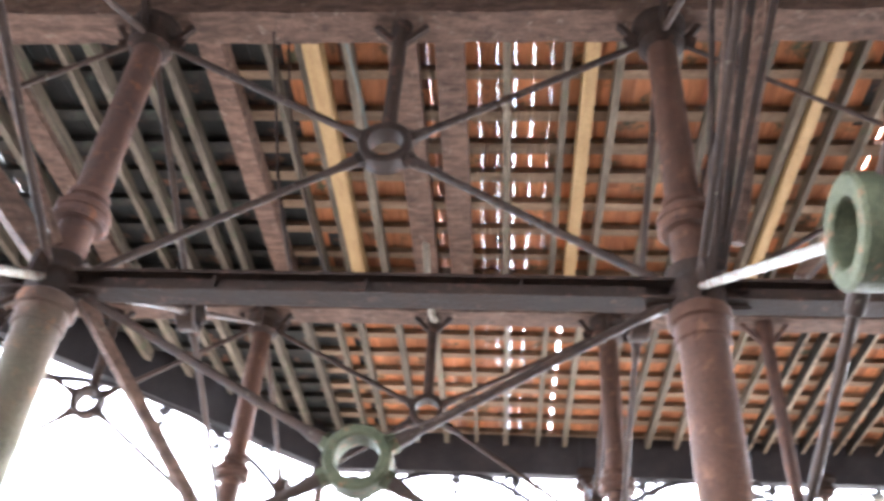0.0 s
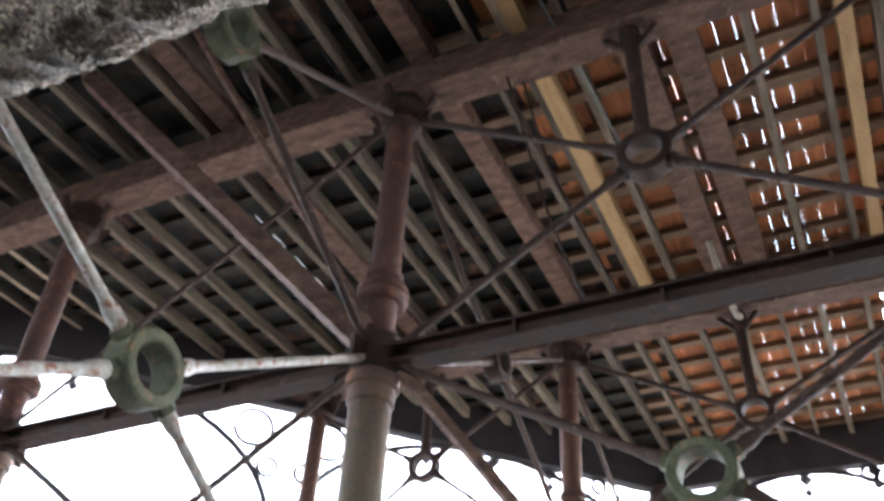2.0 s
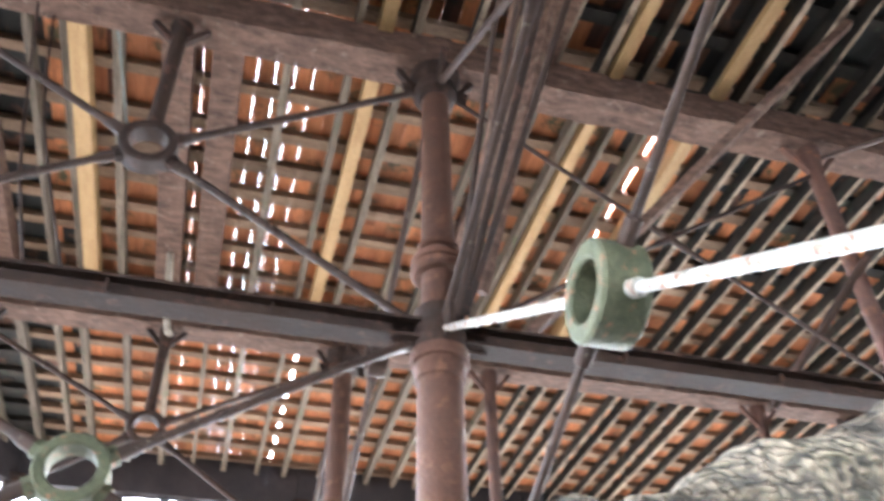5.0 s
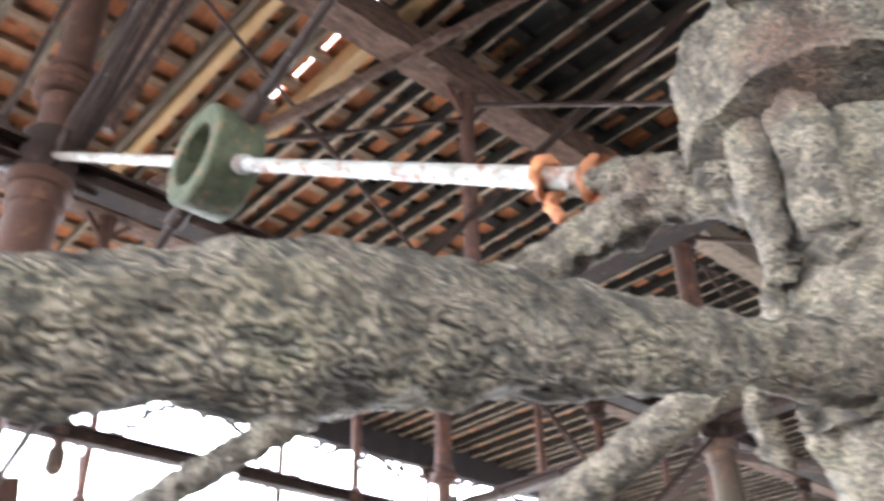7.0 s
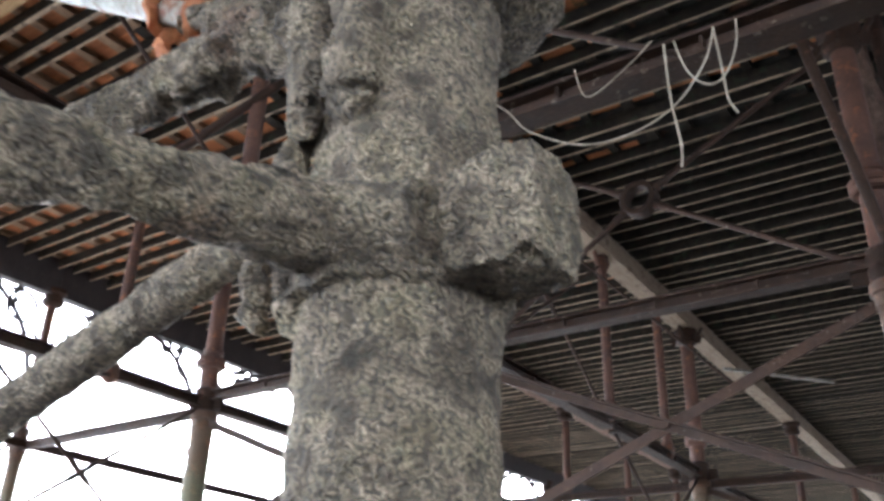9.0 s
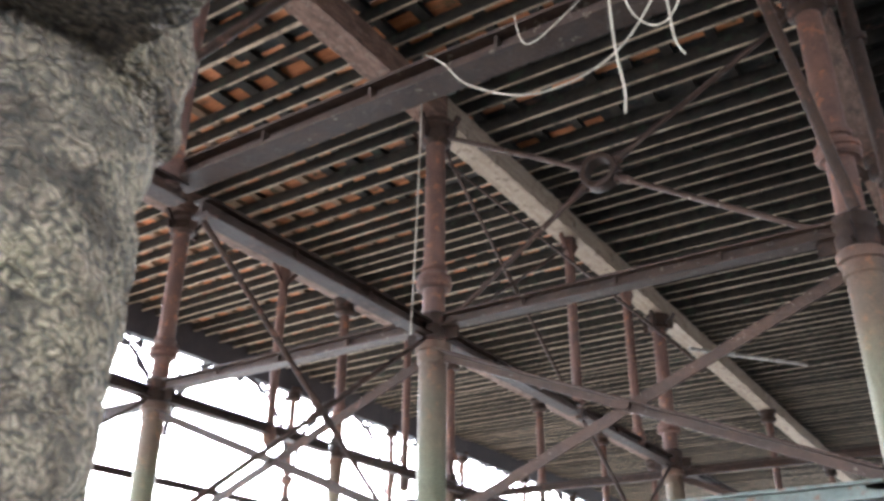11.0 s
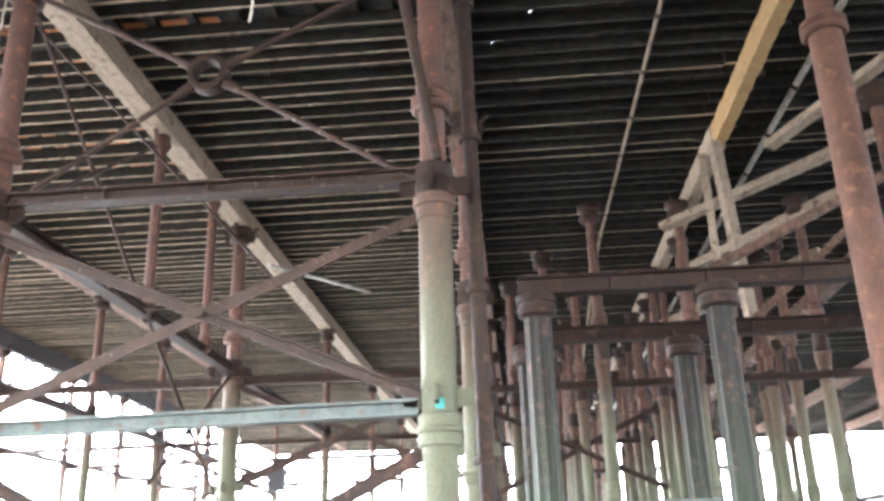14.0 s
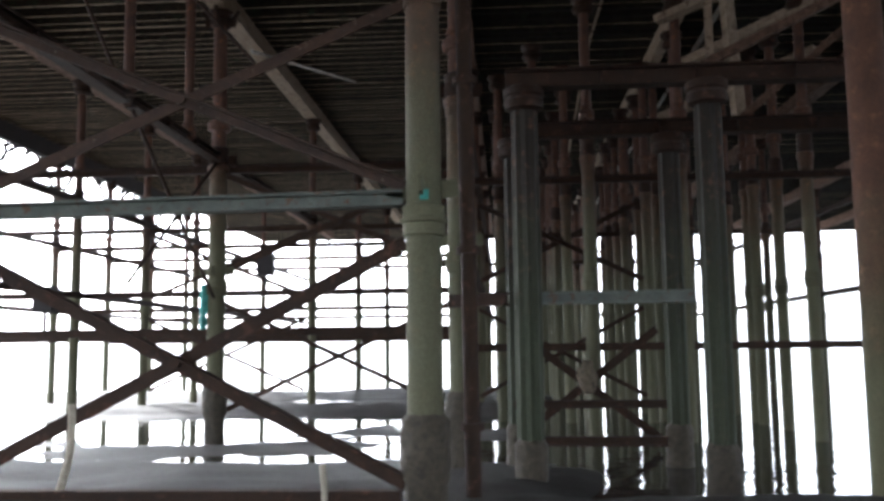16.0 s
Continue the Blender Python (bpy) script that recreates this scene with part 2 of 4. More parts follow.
WATER = water_material()


# ---- mesh helpers ----
class Shape:
    """Collects faces for one mesh."""

    def __init__(self):
        self.v, self.f = [], []

    def box(self, a, b):
        (x0, y0, z0), (x1, y1, z1) = a, b
        k = len(self.v)
        self.v += [(x0, y0, z0), (x1, y0, z0), (x1, y1, z0), (x0, y1, z0), (x0, y0, z1), (x1, y0, z1), (x1, y1, z1), (x0, y1, z1)]
        self.f += [tuple(k + i for i in q) for q in ((0, 3, 2, 1), (4, 5, 6, 7), (0, 1, 5, 4), (1, 2, 6, 5), (2, 3, 7, 6), (3, 0, 4, 7))]
        return self

    def bar(self, a, b, w, h, up=(0, 0, 1)):
        """A straight bar of width w and height h from a to b."""
        a, b = Vector(a), Vector(b)
        d = (b - a).normalized()
        s = d.cross(Vector(up))
        s = s.normalized() if s.length > 1e-4 else Vector((1, 0, 0))
        u = s.cross(d)
        k = len(self.v)
        for p in (a, b):
            for i, j in ((-1, -1), (1, -1), (1, 1), (-1, 1)):
                self.v.append(tuple(p + s * (i * w / 2) + u * (j * h / 2)))
        self.f += [tuple(k + i for i in q) for q in ((0, 1, 2, 3), (7, 6, 5, 4), (0, 4, 5, 1), (1, 5, 6, 2), (2, 6, 7, 3), (3, 7, 4, 0))]
        return self

    def lathe(self, a, b, profile, seg=16):
        """Rings (share of the way from a to b, radius) round the line from a to b."""
        a, b = Vector(a), Vector(b)
        q = (b - a).to_track_quat("Z", "Y")
        n0 = len(self.v)
        for t, r in profile:
            c = a + (b - a) * t
            for i in range(seg):
                w = 2 * math.pi * i / seg
                self.v.append(tuple(c + q @ Vector((r * math.cos(w), r * math.sin(w), 0))))
        for k in range(len(profile) - 1):
            for i in range(seg):
                j = (i + 1) % seg
                self.f.append((n0 + k * seg + i, n0 + k * seg + j, n0 + (k + 1) * seg + j, n0 + (k + 1) * seg + i))
        self.f.append(tuple(n0 + i for i in reversed(range(seg))))
        self.f.append(tuple(n0 + (len(profile) - 1) * seg + i for i in range(seg)))
        return self

    def tube(self, a, b, r, seg=12):
        return self.lathe(a, b, [(0, r), (1, r)], seg)

    def ring(self, c, axis, outer, inner, depth, seg=24):
        """A thick ring with square edges and a slight chamfer."""
        q = Vector(axis).to_track_quat("Z", "Y")
        c = Vector(c)
        prof = [(inner, -depth / 2 + 0.01), (inner + 0.01, -depth / 2), (outer - 0.012, -depth / 2), (outer, -depth / 2 + 0.012), (outer, depth / 2 - 0.012), (outer - 0.012, depth / 2), (inner + 0.01, depth / 2), (inner, depth / 2 - 0.01)]
        n0, m = len(self.v), len(prof)
        for i in range(seg):
            w = 2 * math.pi * i / seg
            for r, z in prof:
                self.v.append(tuple(c + q @ Vector((r * math.cos(w), r * math.sin(w), z))))
        for i in range(seg):
            j = (i + 1) % seg
            for k in range(m):
                k2 = (k + 1) % m
                self.f.append((n0 + i * m + k, n0 + j * m + k, n0 + j * m + k2, n0 + i * m + k2))
        return self

    def path(self, pts, radius, seg=8):
        """A tube along points; radius: a number or one for each point."""
        pts = [Vector(p) for p in pts]
        rs = [radius] * len(pts) if isinstance(radius, (int, float)) else radius
        n0 = len(self.v)
        for i, p in enumerate(pts):
            d = (pts[min(i + 1, len(pts) - 1)] - pts[max(i - 1, 0)]).normalized()
            s = d.cross(Vector((0, 0, 1)))
            s = s.normalized() if s.length > 0.05 else d.cross(Vector((1, 0, 0))).normalized()
            u = s.cross(d)
            for k in range(seg):
                w = 2 * math.pi * k / seg
                self.v.append(tuple(p + (s * math.cos(w) + u * math.sin(w)) * rs[i]))
        for i in range(len(pts) - 1):
            for k in range(seg):
                j = (k + 1) % seg
                self.f.append((n0 + i * seg + k, n0 + i * seg + j, n0 + (i + 1) * seg + j, n0 + (i + 1) * seg + k))
        self.f.append(tuple(n0 + i for i in reversed(range(seg))))
        self.f.append(tuple(n0 + (len(pts) - 1) * seg + i for i in range(seg)))
        return self


def part(name, shape, mat, parent=None, label="", smooth=True):
    me = bpy.data.meshes.new(name)
    me.from_pydata(shape.v, [], shape.f)
    me.materials.append(mat)
    me.update()
    if smooth:
        me.set_sharp_from_angle(angle=radians(38))
    ob = new(name, me)
    if parent:
        ob.parent = parent
    if label:
        ob["label"] = label
    return ob


def rough_up(shape, size, amount, seed, fine=0.35):
    """Pushes the points of a crust about, at two scales."""
    out, off = [], Vector((seed * 7.1, seed * 3.3, seed * 5.7))
    for p in shape.v:
        p = Vector(p)
        a = noise.noise_vector(p / size + off) * amount
        b = noise.noise_vector(p / (size * 0.28) + off) * amount * fine
        out.append(tuple(p + a + b))
    shape.v = out
    return shape


def lerp(a, b, t):
    return Vector(a).lerp(Vector(b), t)


# ---- plan: column lines, levels ----
XN, X1, X2, X3, XR, XQ = -0.14, -4.14, -8.28, -12.42, 3.37, 7.7
YO, YL, YR, YA, YB, YC, YD = -6.5, -2.9, 1.05, 4.66, 7.88, 11.3, 14.8
GZ, TZ, LZ = 4.58, 6.94, 2.3
BZ0, BZ1 = 7.1, 7.42
JZ1 = 7.6
KZ1 = 7.68


# ---- ground, sea ----
def ease(v, a, b):
    t = min(1.0, max(0.0, (v - a) / (b - a)))
    return t * t * (3 - 2 * t)


def sand_height(x, y):
    n = noise.noise(Vector((x * 0.3, y * 0.45, 0.3))) * 0.16 + noise.noise(Vector((x * 1.5, y * 2.0, 1.7))) * 0.05 + noise.noise(Vector((x * 3.1, y * 4.3, 5.2))) * 0.025
    h = 0.12 + 0.18 * ease(y, 2, 7) - 0.36 * ease(y + 0.6 * math.sin(x * 0.5), 9.2, 12.5)
    h += 0.26 * ease(y + 0.8 * math.sin(x * 0.3), 19, 21.5) - 0.26 * ease(y, 22.5, 24) + 0.2 * ease(y + math.sin(x * 0.4), 26, 28) - 0.7 * ease(y, 29, 38)
    h -= 0.45 * ease(x + 0.5 * math.sin(y * 0.9), 0.9, 2.4) * ease(y, 7.6, 9.4)
    return h + n * (0.35 + 0.65 * ease(y, 4, 10))


def ground():
    xs = sorted(set([-900, -300, -120, -60, -40, -30] + [round(-24 + 0.3 * i, 2) for i in range(140)] + [20, 30, 60, 120, 300, 900]))
    ys = sorted(set([-600, -200, -80, -40, -20] + [round(-10 + 0.25 * i, 2) for i in range(160)] + [32, 36, 45, 60, 90, 150, 400, 1500]))
    s = Shape()
    for y in ys:
        for x in xs:
            near = abs(x) < 60 and y < 60
            s.v.append((x, y, sand_height(x, y) if near else (-1.5 if y > 20 else 0.1)))
    w = len(xs)
    for j in range(len(ys) - 1):
        for i in range(w - 1):
            s.f.append((j * w + i, j * w + i + 1, (j + 1) * w + i + 1, (j + 1) * w + i))
    ob = part("ground", s, SAND)
    ob.data.polygons.foreach_set("use_smooth", [True] * len(ob.data.polygons))
    tagged(ob, "wet grey beach sand with ridges under a pier", "sand", kind="structure")
    s = Shape()
    s.v, s.f = [(-900, 7.4, -0.02), (900, 7.4, -0.02), (900, 3000, -0.02), (-900, 3000, -0.02)], [(0, 1, 2, 3)]
    tagged(part("water", s, WATER), "still shallow sea water in pools between sand ridges", "water", kind="structure")


ground()


# ---- deck overhead ----
def edge(y):
    """The deck's outer edge: straight along the pier, then slanting in towards the land."""
    return X3 + max(0.0, YL - y) * 1.02


def deck():
    rnd = random.Random(4)
    s, dark, brown = Shape(), Shape(), Shape()
    # Planks past x 24 and behind y -16 are added unseen, to block light.
    y = -40.0
    while y < 50:
        w = 0.155 + rnd.uniform(-0.012, 0.012)
        gap = rnd.choice([0.002, 0.002, 0.003, 0.004, 0.006])
        x0, x1 = edge(y) - 0.6, 40.0
        wide = any(abs(y - c) < 0.08 for c in (0.42, -0.62, -4.3, -5.6, 3.3))
        cut = x0
        while cut < x1:
            ln = rnd.uniform(2.2, 4.2)
            dz = rnd.uniform(-0.006, 0.006)
            trim = 0.0
            if wide and rnd.random() < 0.35 and cut < 0:
                trim = rnd.uniform(0.014, 0.028)
            # Inner and landward planks: black green or brown, with shade painted in.
            deep_shade = cut > XN - 2 or y < -2.5 + 0.4 * rnd.random() or (cut > X1 - 2.5 and y > 3.0 + 0.5 * rnd.random() and rnd.random() < 0.85)
            half_shade = cut > X1 - 1.6 and rnd.random() < 0.8
            (dark if deep_shade else brown if half_shade else s).box((cut, y, KZ1 + dz), (min(x1, cut + ln - 0.004), y + w - trim, KZ1 + 0.05 + dz))
            cut += ln
        y += w + gap
    ob = part("ceiling", s, BOARDS, smooth=False)
    tagged(ob, "orange brown plank underside of a pier deck with open gaps", "deck planks", kind="structure")
    tagged(part("ceiling", brown, HALF_SHADE, smooth=False), "dark red brown plank underside of a pier deck, shade in its colour", "deck planks", kind="structure")
    tagged(part("ceiling", dark, DEEP_SHADE, smooth=False), "black green plank underside of a pier deck, shade in its colour", "deck planks", kind="structure")
    # Gives downward faces the paler material, light from below painted as colour.
    def paled(ob, mat):
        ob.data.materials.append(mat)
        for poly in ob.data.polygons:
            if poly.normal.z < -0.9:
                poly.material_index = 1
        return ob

    # battens run along the pier, under the planks; joists run across it
    rest_b, rest_j, rest_d = Shape(), Shape(), Shape()
    x = X3 - 0.4
    while x < 23.5:
        w = rnd.uniform(0.10, 0.15)
        y = max(-12.0, YL - (x - X3 + 0.3) / 1.02)
        while y < 42:
            ln = rnd.uniform(6, 9)
            # Landward and inner battens get the dark timber, their shade as colour.
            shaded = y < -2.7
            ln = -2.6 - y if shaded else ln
            a, b = (x, y, JZ1), (x + w, y + ln - 0.01, KZ1 - 0.003)
            if x < 1.5 and y < 14:
                tagged(part("deck_batten", Shape().box(a, b), SHADED_WOOD if shaded or x > X1 + 0.4 or (x > X1 - 2.5 and y > 3) else BATTEN, smooth=False), "weathered brown timber batten under the deck planks", "batten", "deck battens")
            else:
                rest_b.box(a, b)
            y += ln
        x += rnd.uniform(0.4, 0.52)
    y = -12.5
    ends = [X3 - 0.5, X2, X1, XN, XR, XQ, 12.0, 16.3, 23.5]
    while y < 49:
        w = rnd.choice([0.05, 0.06, 0.07, 0.075])
        h = rnd.uniform(0.0, 0.05)
        thin_w = rnd.choice([0.034, 0.04, 0.045, 0.055])
        pale = rnd.random() < 0.3
        for a, b in zip(ends[:-1], ends[1:]):
            a = max(a, edge(y) - 0.4)
            if b - a < 0.3:
                continue
            dy = rnd.uniform(-0.04, 0.04)
            slim = y > 2.5
            p, q = (a + 0.004, y + dy, BZ1 + 0.003 + h * (0.6 if slim else 1)), (b - 0.004, y + dy + (thin_w if slim else w), JZ1 - 0.003)
            mat, lab = JOIST, "grey brown weathered timber joist spanning the pier beams"
            # Inner and far joists take the darker copy, painted as if in shade.
            dim = (a > X1 - 1 and y > YL) or y > 3.2
            if dim:
                mat, lab = SHADED_WOOD, "timber joist with dark sides and pale underside, light put in colour"
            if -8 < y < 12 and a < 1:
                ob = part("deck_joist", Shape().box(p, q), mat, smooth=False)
                tagged(paled(ob, LIT_UNDER) if dim and (pale or a < XN - 1) else ob, lab, "joist", "deck joists")
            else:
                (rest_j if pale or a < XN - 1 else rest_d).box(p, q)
        y += rnd.choice([0.26, 0.3, 0.34, 0.4]) if y > 2.5 else rnd.choice([0.3, 0.36, 0.44, 0.5])
    tagged(part("far_battens", rest_b, SHADED_WOOD, smooth=False), "rows of brown timber battens under the far deck", "battens", kind="stuff")
    tagged(part("far_joists", rest_d, SHADED_WOOD, smooth=False), "rows of dark timber joists under the far deck, shade in colour", "joists", kind="stuff")
    tagged(paled(part("far_joists", rest_j, SHADED_WOOD, smooth=False), LIT_UNDER), "rows of timber joists, light and shade put into their colour", "joists", kind="stuff")
    # single timbers of their own kind
    for y, w, mat, lab in ((-1.85, 0.14, FRESH, "long new yellow timber joist with clean edges"), (0.55, 0.12, FRESH, "bright yellow timber joist near an iron column"), (-1.12, 0.25, TIMBER, "broad flaking reddish brown timber joist"), (-0.72, 0.25, TIMBER, "broad flaking reddish brown timber joist"),
                           (-2.75, 0.2, TIMBER, "worn broad brown timber joist beside a column"), (1.85, 0.2, TIMBER, "worn broad brown timber joist beside a column"), (2.55, 0.1, FRESH, "pale yellow timber joist close to the sea side"), (3.5, 0.12, FRESH, "pale yellow timber joist close to the sea side"), (-4.75, 0.22, TIMBER, "worn broad brown timber joist beside a column")):
        j = part("deck_joist", Shape().box((X2 + 0.2, y, BZ1 - 0.04), (XN - 0.2, y + w, JZ1 - 0.006)), mat, smooth=False)
        tagged(j, lab, "joist", "deck joists")


deck()


def timber_beam(x, y0, y1, w, mat, lab):
    rnd = random.Random(int(x * 10) + int(y0))
    root = new("timber_beam")
    tagged(root, lab, "beam", "timber deck beams")
    y = y0
    while y < y1 - 0.1:
        e = min(y1, y + 8.2)
        s = Shape()
        n = int((e - y) / 0.12) + 1
        for i in range(n + 1):
            yy = y + (e - y - 0.006) * i / n
            for a, b in ((-w / 2, BZ0), (w / 2, BZ0), (w / 2, BZ1), (-w / 2, BZ1)):
                s.v.append((x + a + rnd.uniform(-0.008, 0.008), yy, b + (rnd.uniform(-0.014, 0.006) if b == BZ0 else 0)))
        for i in range(n):
            for k in range(4):
                k2 = (k + 1) % 4
                s.f.append((i * 4 + k, i * 4 + k2, i * 4 + 4 + k2, i * 4 + 4 + k))
        s.f += [(3, 2, 1, 0), tuple(n * 4 + i for i in range(4))]
        part("baulk", s, mat, root)
        y = e
    return root


for x, y0 in ((X1, -10.8), (X2, YO - 0.5), (XN, -13.5)):
    timber_beam(x, y0, YB if x == X1 else 45, 0.3, TIMBER, "thick flaking red brown timber beam on iron columns")
timber_beam(X1, YB + 0.006, 45, 0.3, PALE_WOOD, "thick pale sawn timber beam on iron columns")
timber_beam(XR + 0.23, 12.7, 45, 0.2, PALE_WOOD, "pale worn timber beam on the columns")
timber_beam(XR + 0.23, 3.0, 12.694, 0.17, FRESH, "yellowed timber beam with worn paint beside a conduit")
for x in (XQ, 12.0, 16.3):
    timber_beam(x, -14.5, 45, 0.3, TIMBER, "thick flaking red brown timber beam on iron columns")


# ---- iron columns ----
def flange(z, r, h=0.09):
    return Shape().lathe((0, 0, z - h / 2), (0, 0, z + h / 2), [(0, r - 0.02), (0.15, r), (0.45, r), (0.5, r - 0.025), (0.55, r), (0.85, r), (1, r - 0.02)], 20)


def bolts(root, z, r, n=6, size=0.02):
    for i in range(n):
        w = 2 * math.pi * (i + 0.5) / n
        c = (r * math.cos(w), r * math.sin(w))
        part("bolt", Shape().lathe((*c, z - 0.06), (*c, z + 0.06), [(0, size), (0.2, size), (0.22, size * 0.6), (0.78, size * 0.6), (0.8, size), (1, size)], 6), DARK_IRON, root)


def column(full=True, foot=-1.2, k=1.0, fz=5.12, mat=None):
    mat = mat or IRON
    root = new("iron_column")
    tagged(root, "round rusted cast iron pier column with green algae bands", "column", "pier columns")
    part("lower_shaft", Shape().lathe((0, 0, foot), (0, 0, GZ - 0.1), [(0, 0.146 * k), (0.5, 0.144 * k), (1, 0.14 * k)], 24), mat, root)
    part("upper_shaft", Shape().lathe((0, 0, GZ + 0.1), (0, 0, TZ), [(0, 0.115 * k), (1, 0.108 * k)], 24), mat, root)
    part("joint", Shape().lathe((0, 0, GZ - 0.11), (0, 0, GZ + 0.2), [(t, r * k) for t, r in ((0, 0.148), (0.1, 0.165), (0.4, 0.165), (0.45, 0.155), (0.6, 0.155), (0.65, 0.165), (0.9, 0.165), (1, 0.12))], 24), DARK_IRON, root)
    part("upper_flange", flange(fz, 0.185 * k, 0.15), mat, root)
    part("collar", flange(fz + 0.16, 0.14 * k, 0.06), mat, root)
    part("band", Shape().lathe((0, 0, 4.24), (0, 0, 4.47), [(t, r * k) for t, r in ((0, 0.148), (0.05, 0.158), (0.5, 0.158), (0.55, 0.182), (0.9, 0.182), (1, 0.15))], 24), mat, root)
    part("clamp", Shape().lathe((0, 0, 2.34), (0, 0, 2.6), [(t, r * k) for t, r in ((0, 0.15), (0.06, 0.17), (0.4, 0.17), (0.45, 0.19), (0.55, 0.19), (0.6, 0.17), (0.94, 0.17), (1, 0.15))], 24), mat, root)
    part("head", Shape().lathe((0, 0, TZ - 0.14), (0, 0, BZ0), [(0, 0.12), (0.15, 0.175), (0.35, 0.175), (0.4, 0.15), (0.6, 0.15), (0.75, 0.2), (0.97, 0.2), (1, 0.17)], 24), DARK_IRON, root)
    if full:
        bolts(root, fz, 0.165 * k)
        for sx, sy in ((1, 0), (-1, 0), (0, 1), (0, -1)):
            part("lug", Shape().bar((sx * 0.11, sy * 0.11, TZ - 0.02), (sx * 0.26, sy * 0.26, TZ - 0.06), 0.03, 0.13), DARK_IRON, root)
            part("lug", Shape().bar((sx * 0.14, sy * 0.14, GZ - 0.02), (sx * 0.3, sy * 0.3, GZ - 0.02), 0.03, 0.16), DARK_IRON, root)
            part("lug", Shape().bar((sx * 0.14, sy * 0.14, 2.72), (sx * 0.28, sy * 0.28, 2.74), 0.03, 0.14), mat, root)
            part("bracket", Shape().bar((sx * 0.13, sy * 0.13, TZ - 0.1), (sx * 0.3, sy * 0.3, BZ0 - 0.004), 0.05, 0.05), DARK_IRON, root)
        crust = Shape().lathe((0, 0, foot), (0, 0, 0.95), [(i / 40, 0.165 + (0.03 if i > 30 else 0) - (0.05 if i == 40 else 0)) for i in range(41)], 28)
        part("crust", rough_up(crust, 0.09, 0.022, 3), SHADED_CRUST, root, "grey brown crust of mussels and barnacles")
    return root


first = column()
first.matrix_basis = pose(X1, YL, 0)
for x, y, turn in ((X1, YB, 40), (X2, YB, 80), (XN, YL, 0), (X1, YO, 0), (X1, YD, 30), (XN + 0.12, YC, 50), (X2, YO + 0.2, 0)):
    copy_thing(first, pose(x, y, 0) if turn == 0 else pose(x, y, 0, 0, 0, turn // 90 * 90))
rusty = column(mat=RED_IRON)
rusty["label"] = "round dark rust red cast iron pier column"
rusty.matrix_basis = pose(X1, YR, 0)
for y in (YL, YR):
    copy_thing(rusty, pose(X2, y, 0))


def tall_column():
    root = new("iron_column")
    tagged(root, "plain red brown rusted iron column with one flange", "column", "pier columns")
    part("lower_shaft", Shape().lathe((0, 0, -1.2), (0, 0, 5.8), [(0, 0.15), (0.5, 0.148), (1, 0.142)], 28), RED_IRON, root)
    part("flange", flange(5.86, 0.2, 0.15), RED_IRON, root)
    part("upper_shaft", Shape().lathe((0, 0, 5.93), (0, 0, TZ), [(0, 0.12), (1, 0.112)], 24), RED_IRON, root)
    part("head", Shape().lathe((0, 0, TZ - 0.14), (0, 0, BZ0), [(0, 0.12), (0.3, 0.175), (0.6, 0.15), (1, 0.2)], 24), DARK_IRON, root)
    bolts(root, 5.86, 0.175)
    return root


tall_column().matrix_basis = pose(XR, YB, 0)
raised = column(True, -1.2, 1.0, 5.36)
raised["label"] = "round rusted iron column turning yellow green towards the sand"
raised.matrix_basis = pose(XN, YB, 0)
plain = column(False, -2.2, 0.72)
plain.matrix_basis = pose(X3, YL, 0)
rnd = random.Random(9)
spots = [(12.0, 6.0 + 4.6 * k) for k in range(9)] + [(16.3, 8.0 + 4.6 * k) for k in range(8)]
spots += [(X3, y) for y in (YR, YA, YB, YC)] + [(X1, -10.6), (XN, YO)] + [(X2, YC), (X2, YD), (XR, YD), (XQ, YB), (XQ, YC), (XQ, YD), (X3, YD), (XQ, YA), (XQ, YR), (XQ, YL), (XN, YD)]
for k in range(1, 7):
    spots += [(x, YD + 3.5 * k) for x in ((X3, X2, XN, XR) if k % 2 else (X3, X1, XN, XQ))]
spots += [(XR - 1.55, YD + 3.5 * k) for k in range(0, 5)] + [(XR + 1.9, YC + 3.5 * k) for k in range(0, 6)]
spots += [(X2, YD + 7.0)] + [(XR - 1.5, YD + 5.3 + 3.5 * k) for k in range(0, 5)] + [(XR, YD + 7 * k) for k in range(1, 4)] + [(XQ, YD + 3.5 + 7 * k) for k in range(0, 3)] + [(XR + 2.0, YC + 5.3 + 3.5 * k) for k in range(0, 4)] + [(1.1, YD + 2.2 + 3.5 * k) for k in range(0, 5)]
spots += [(XR + 0.23, YD + 1.8 + 2.0 * k) for k in range(12)] + [(0.45, YD + 4.0 + 2.6 * k) for k in range(9)] + [(5.3, YD + 3.0 + 3.2 * k) for k in range(7)]
for x, y in spots:
    copy_thing(plain, pose(x + rnd.uniform(-0.06, 0.06), y + rnd.uniform(-0.1, 0.1), 0))


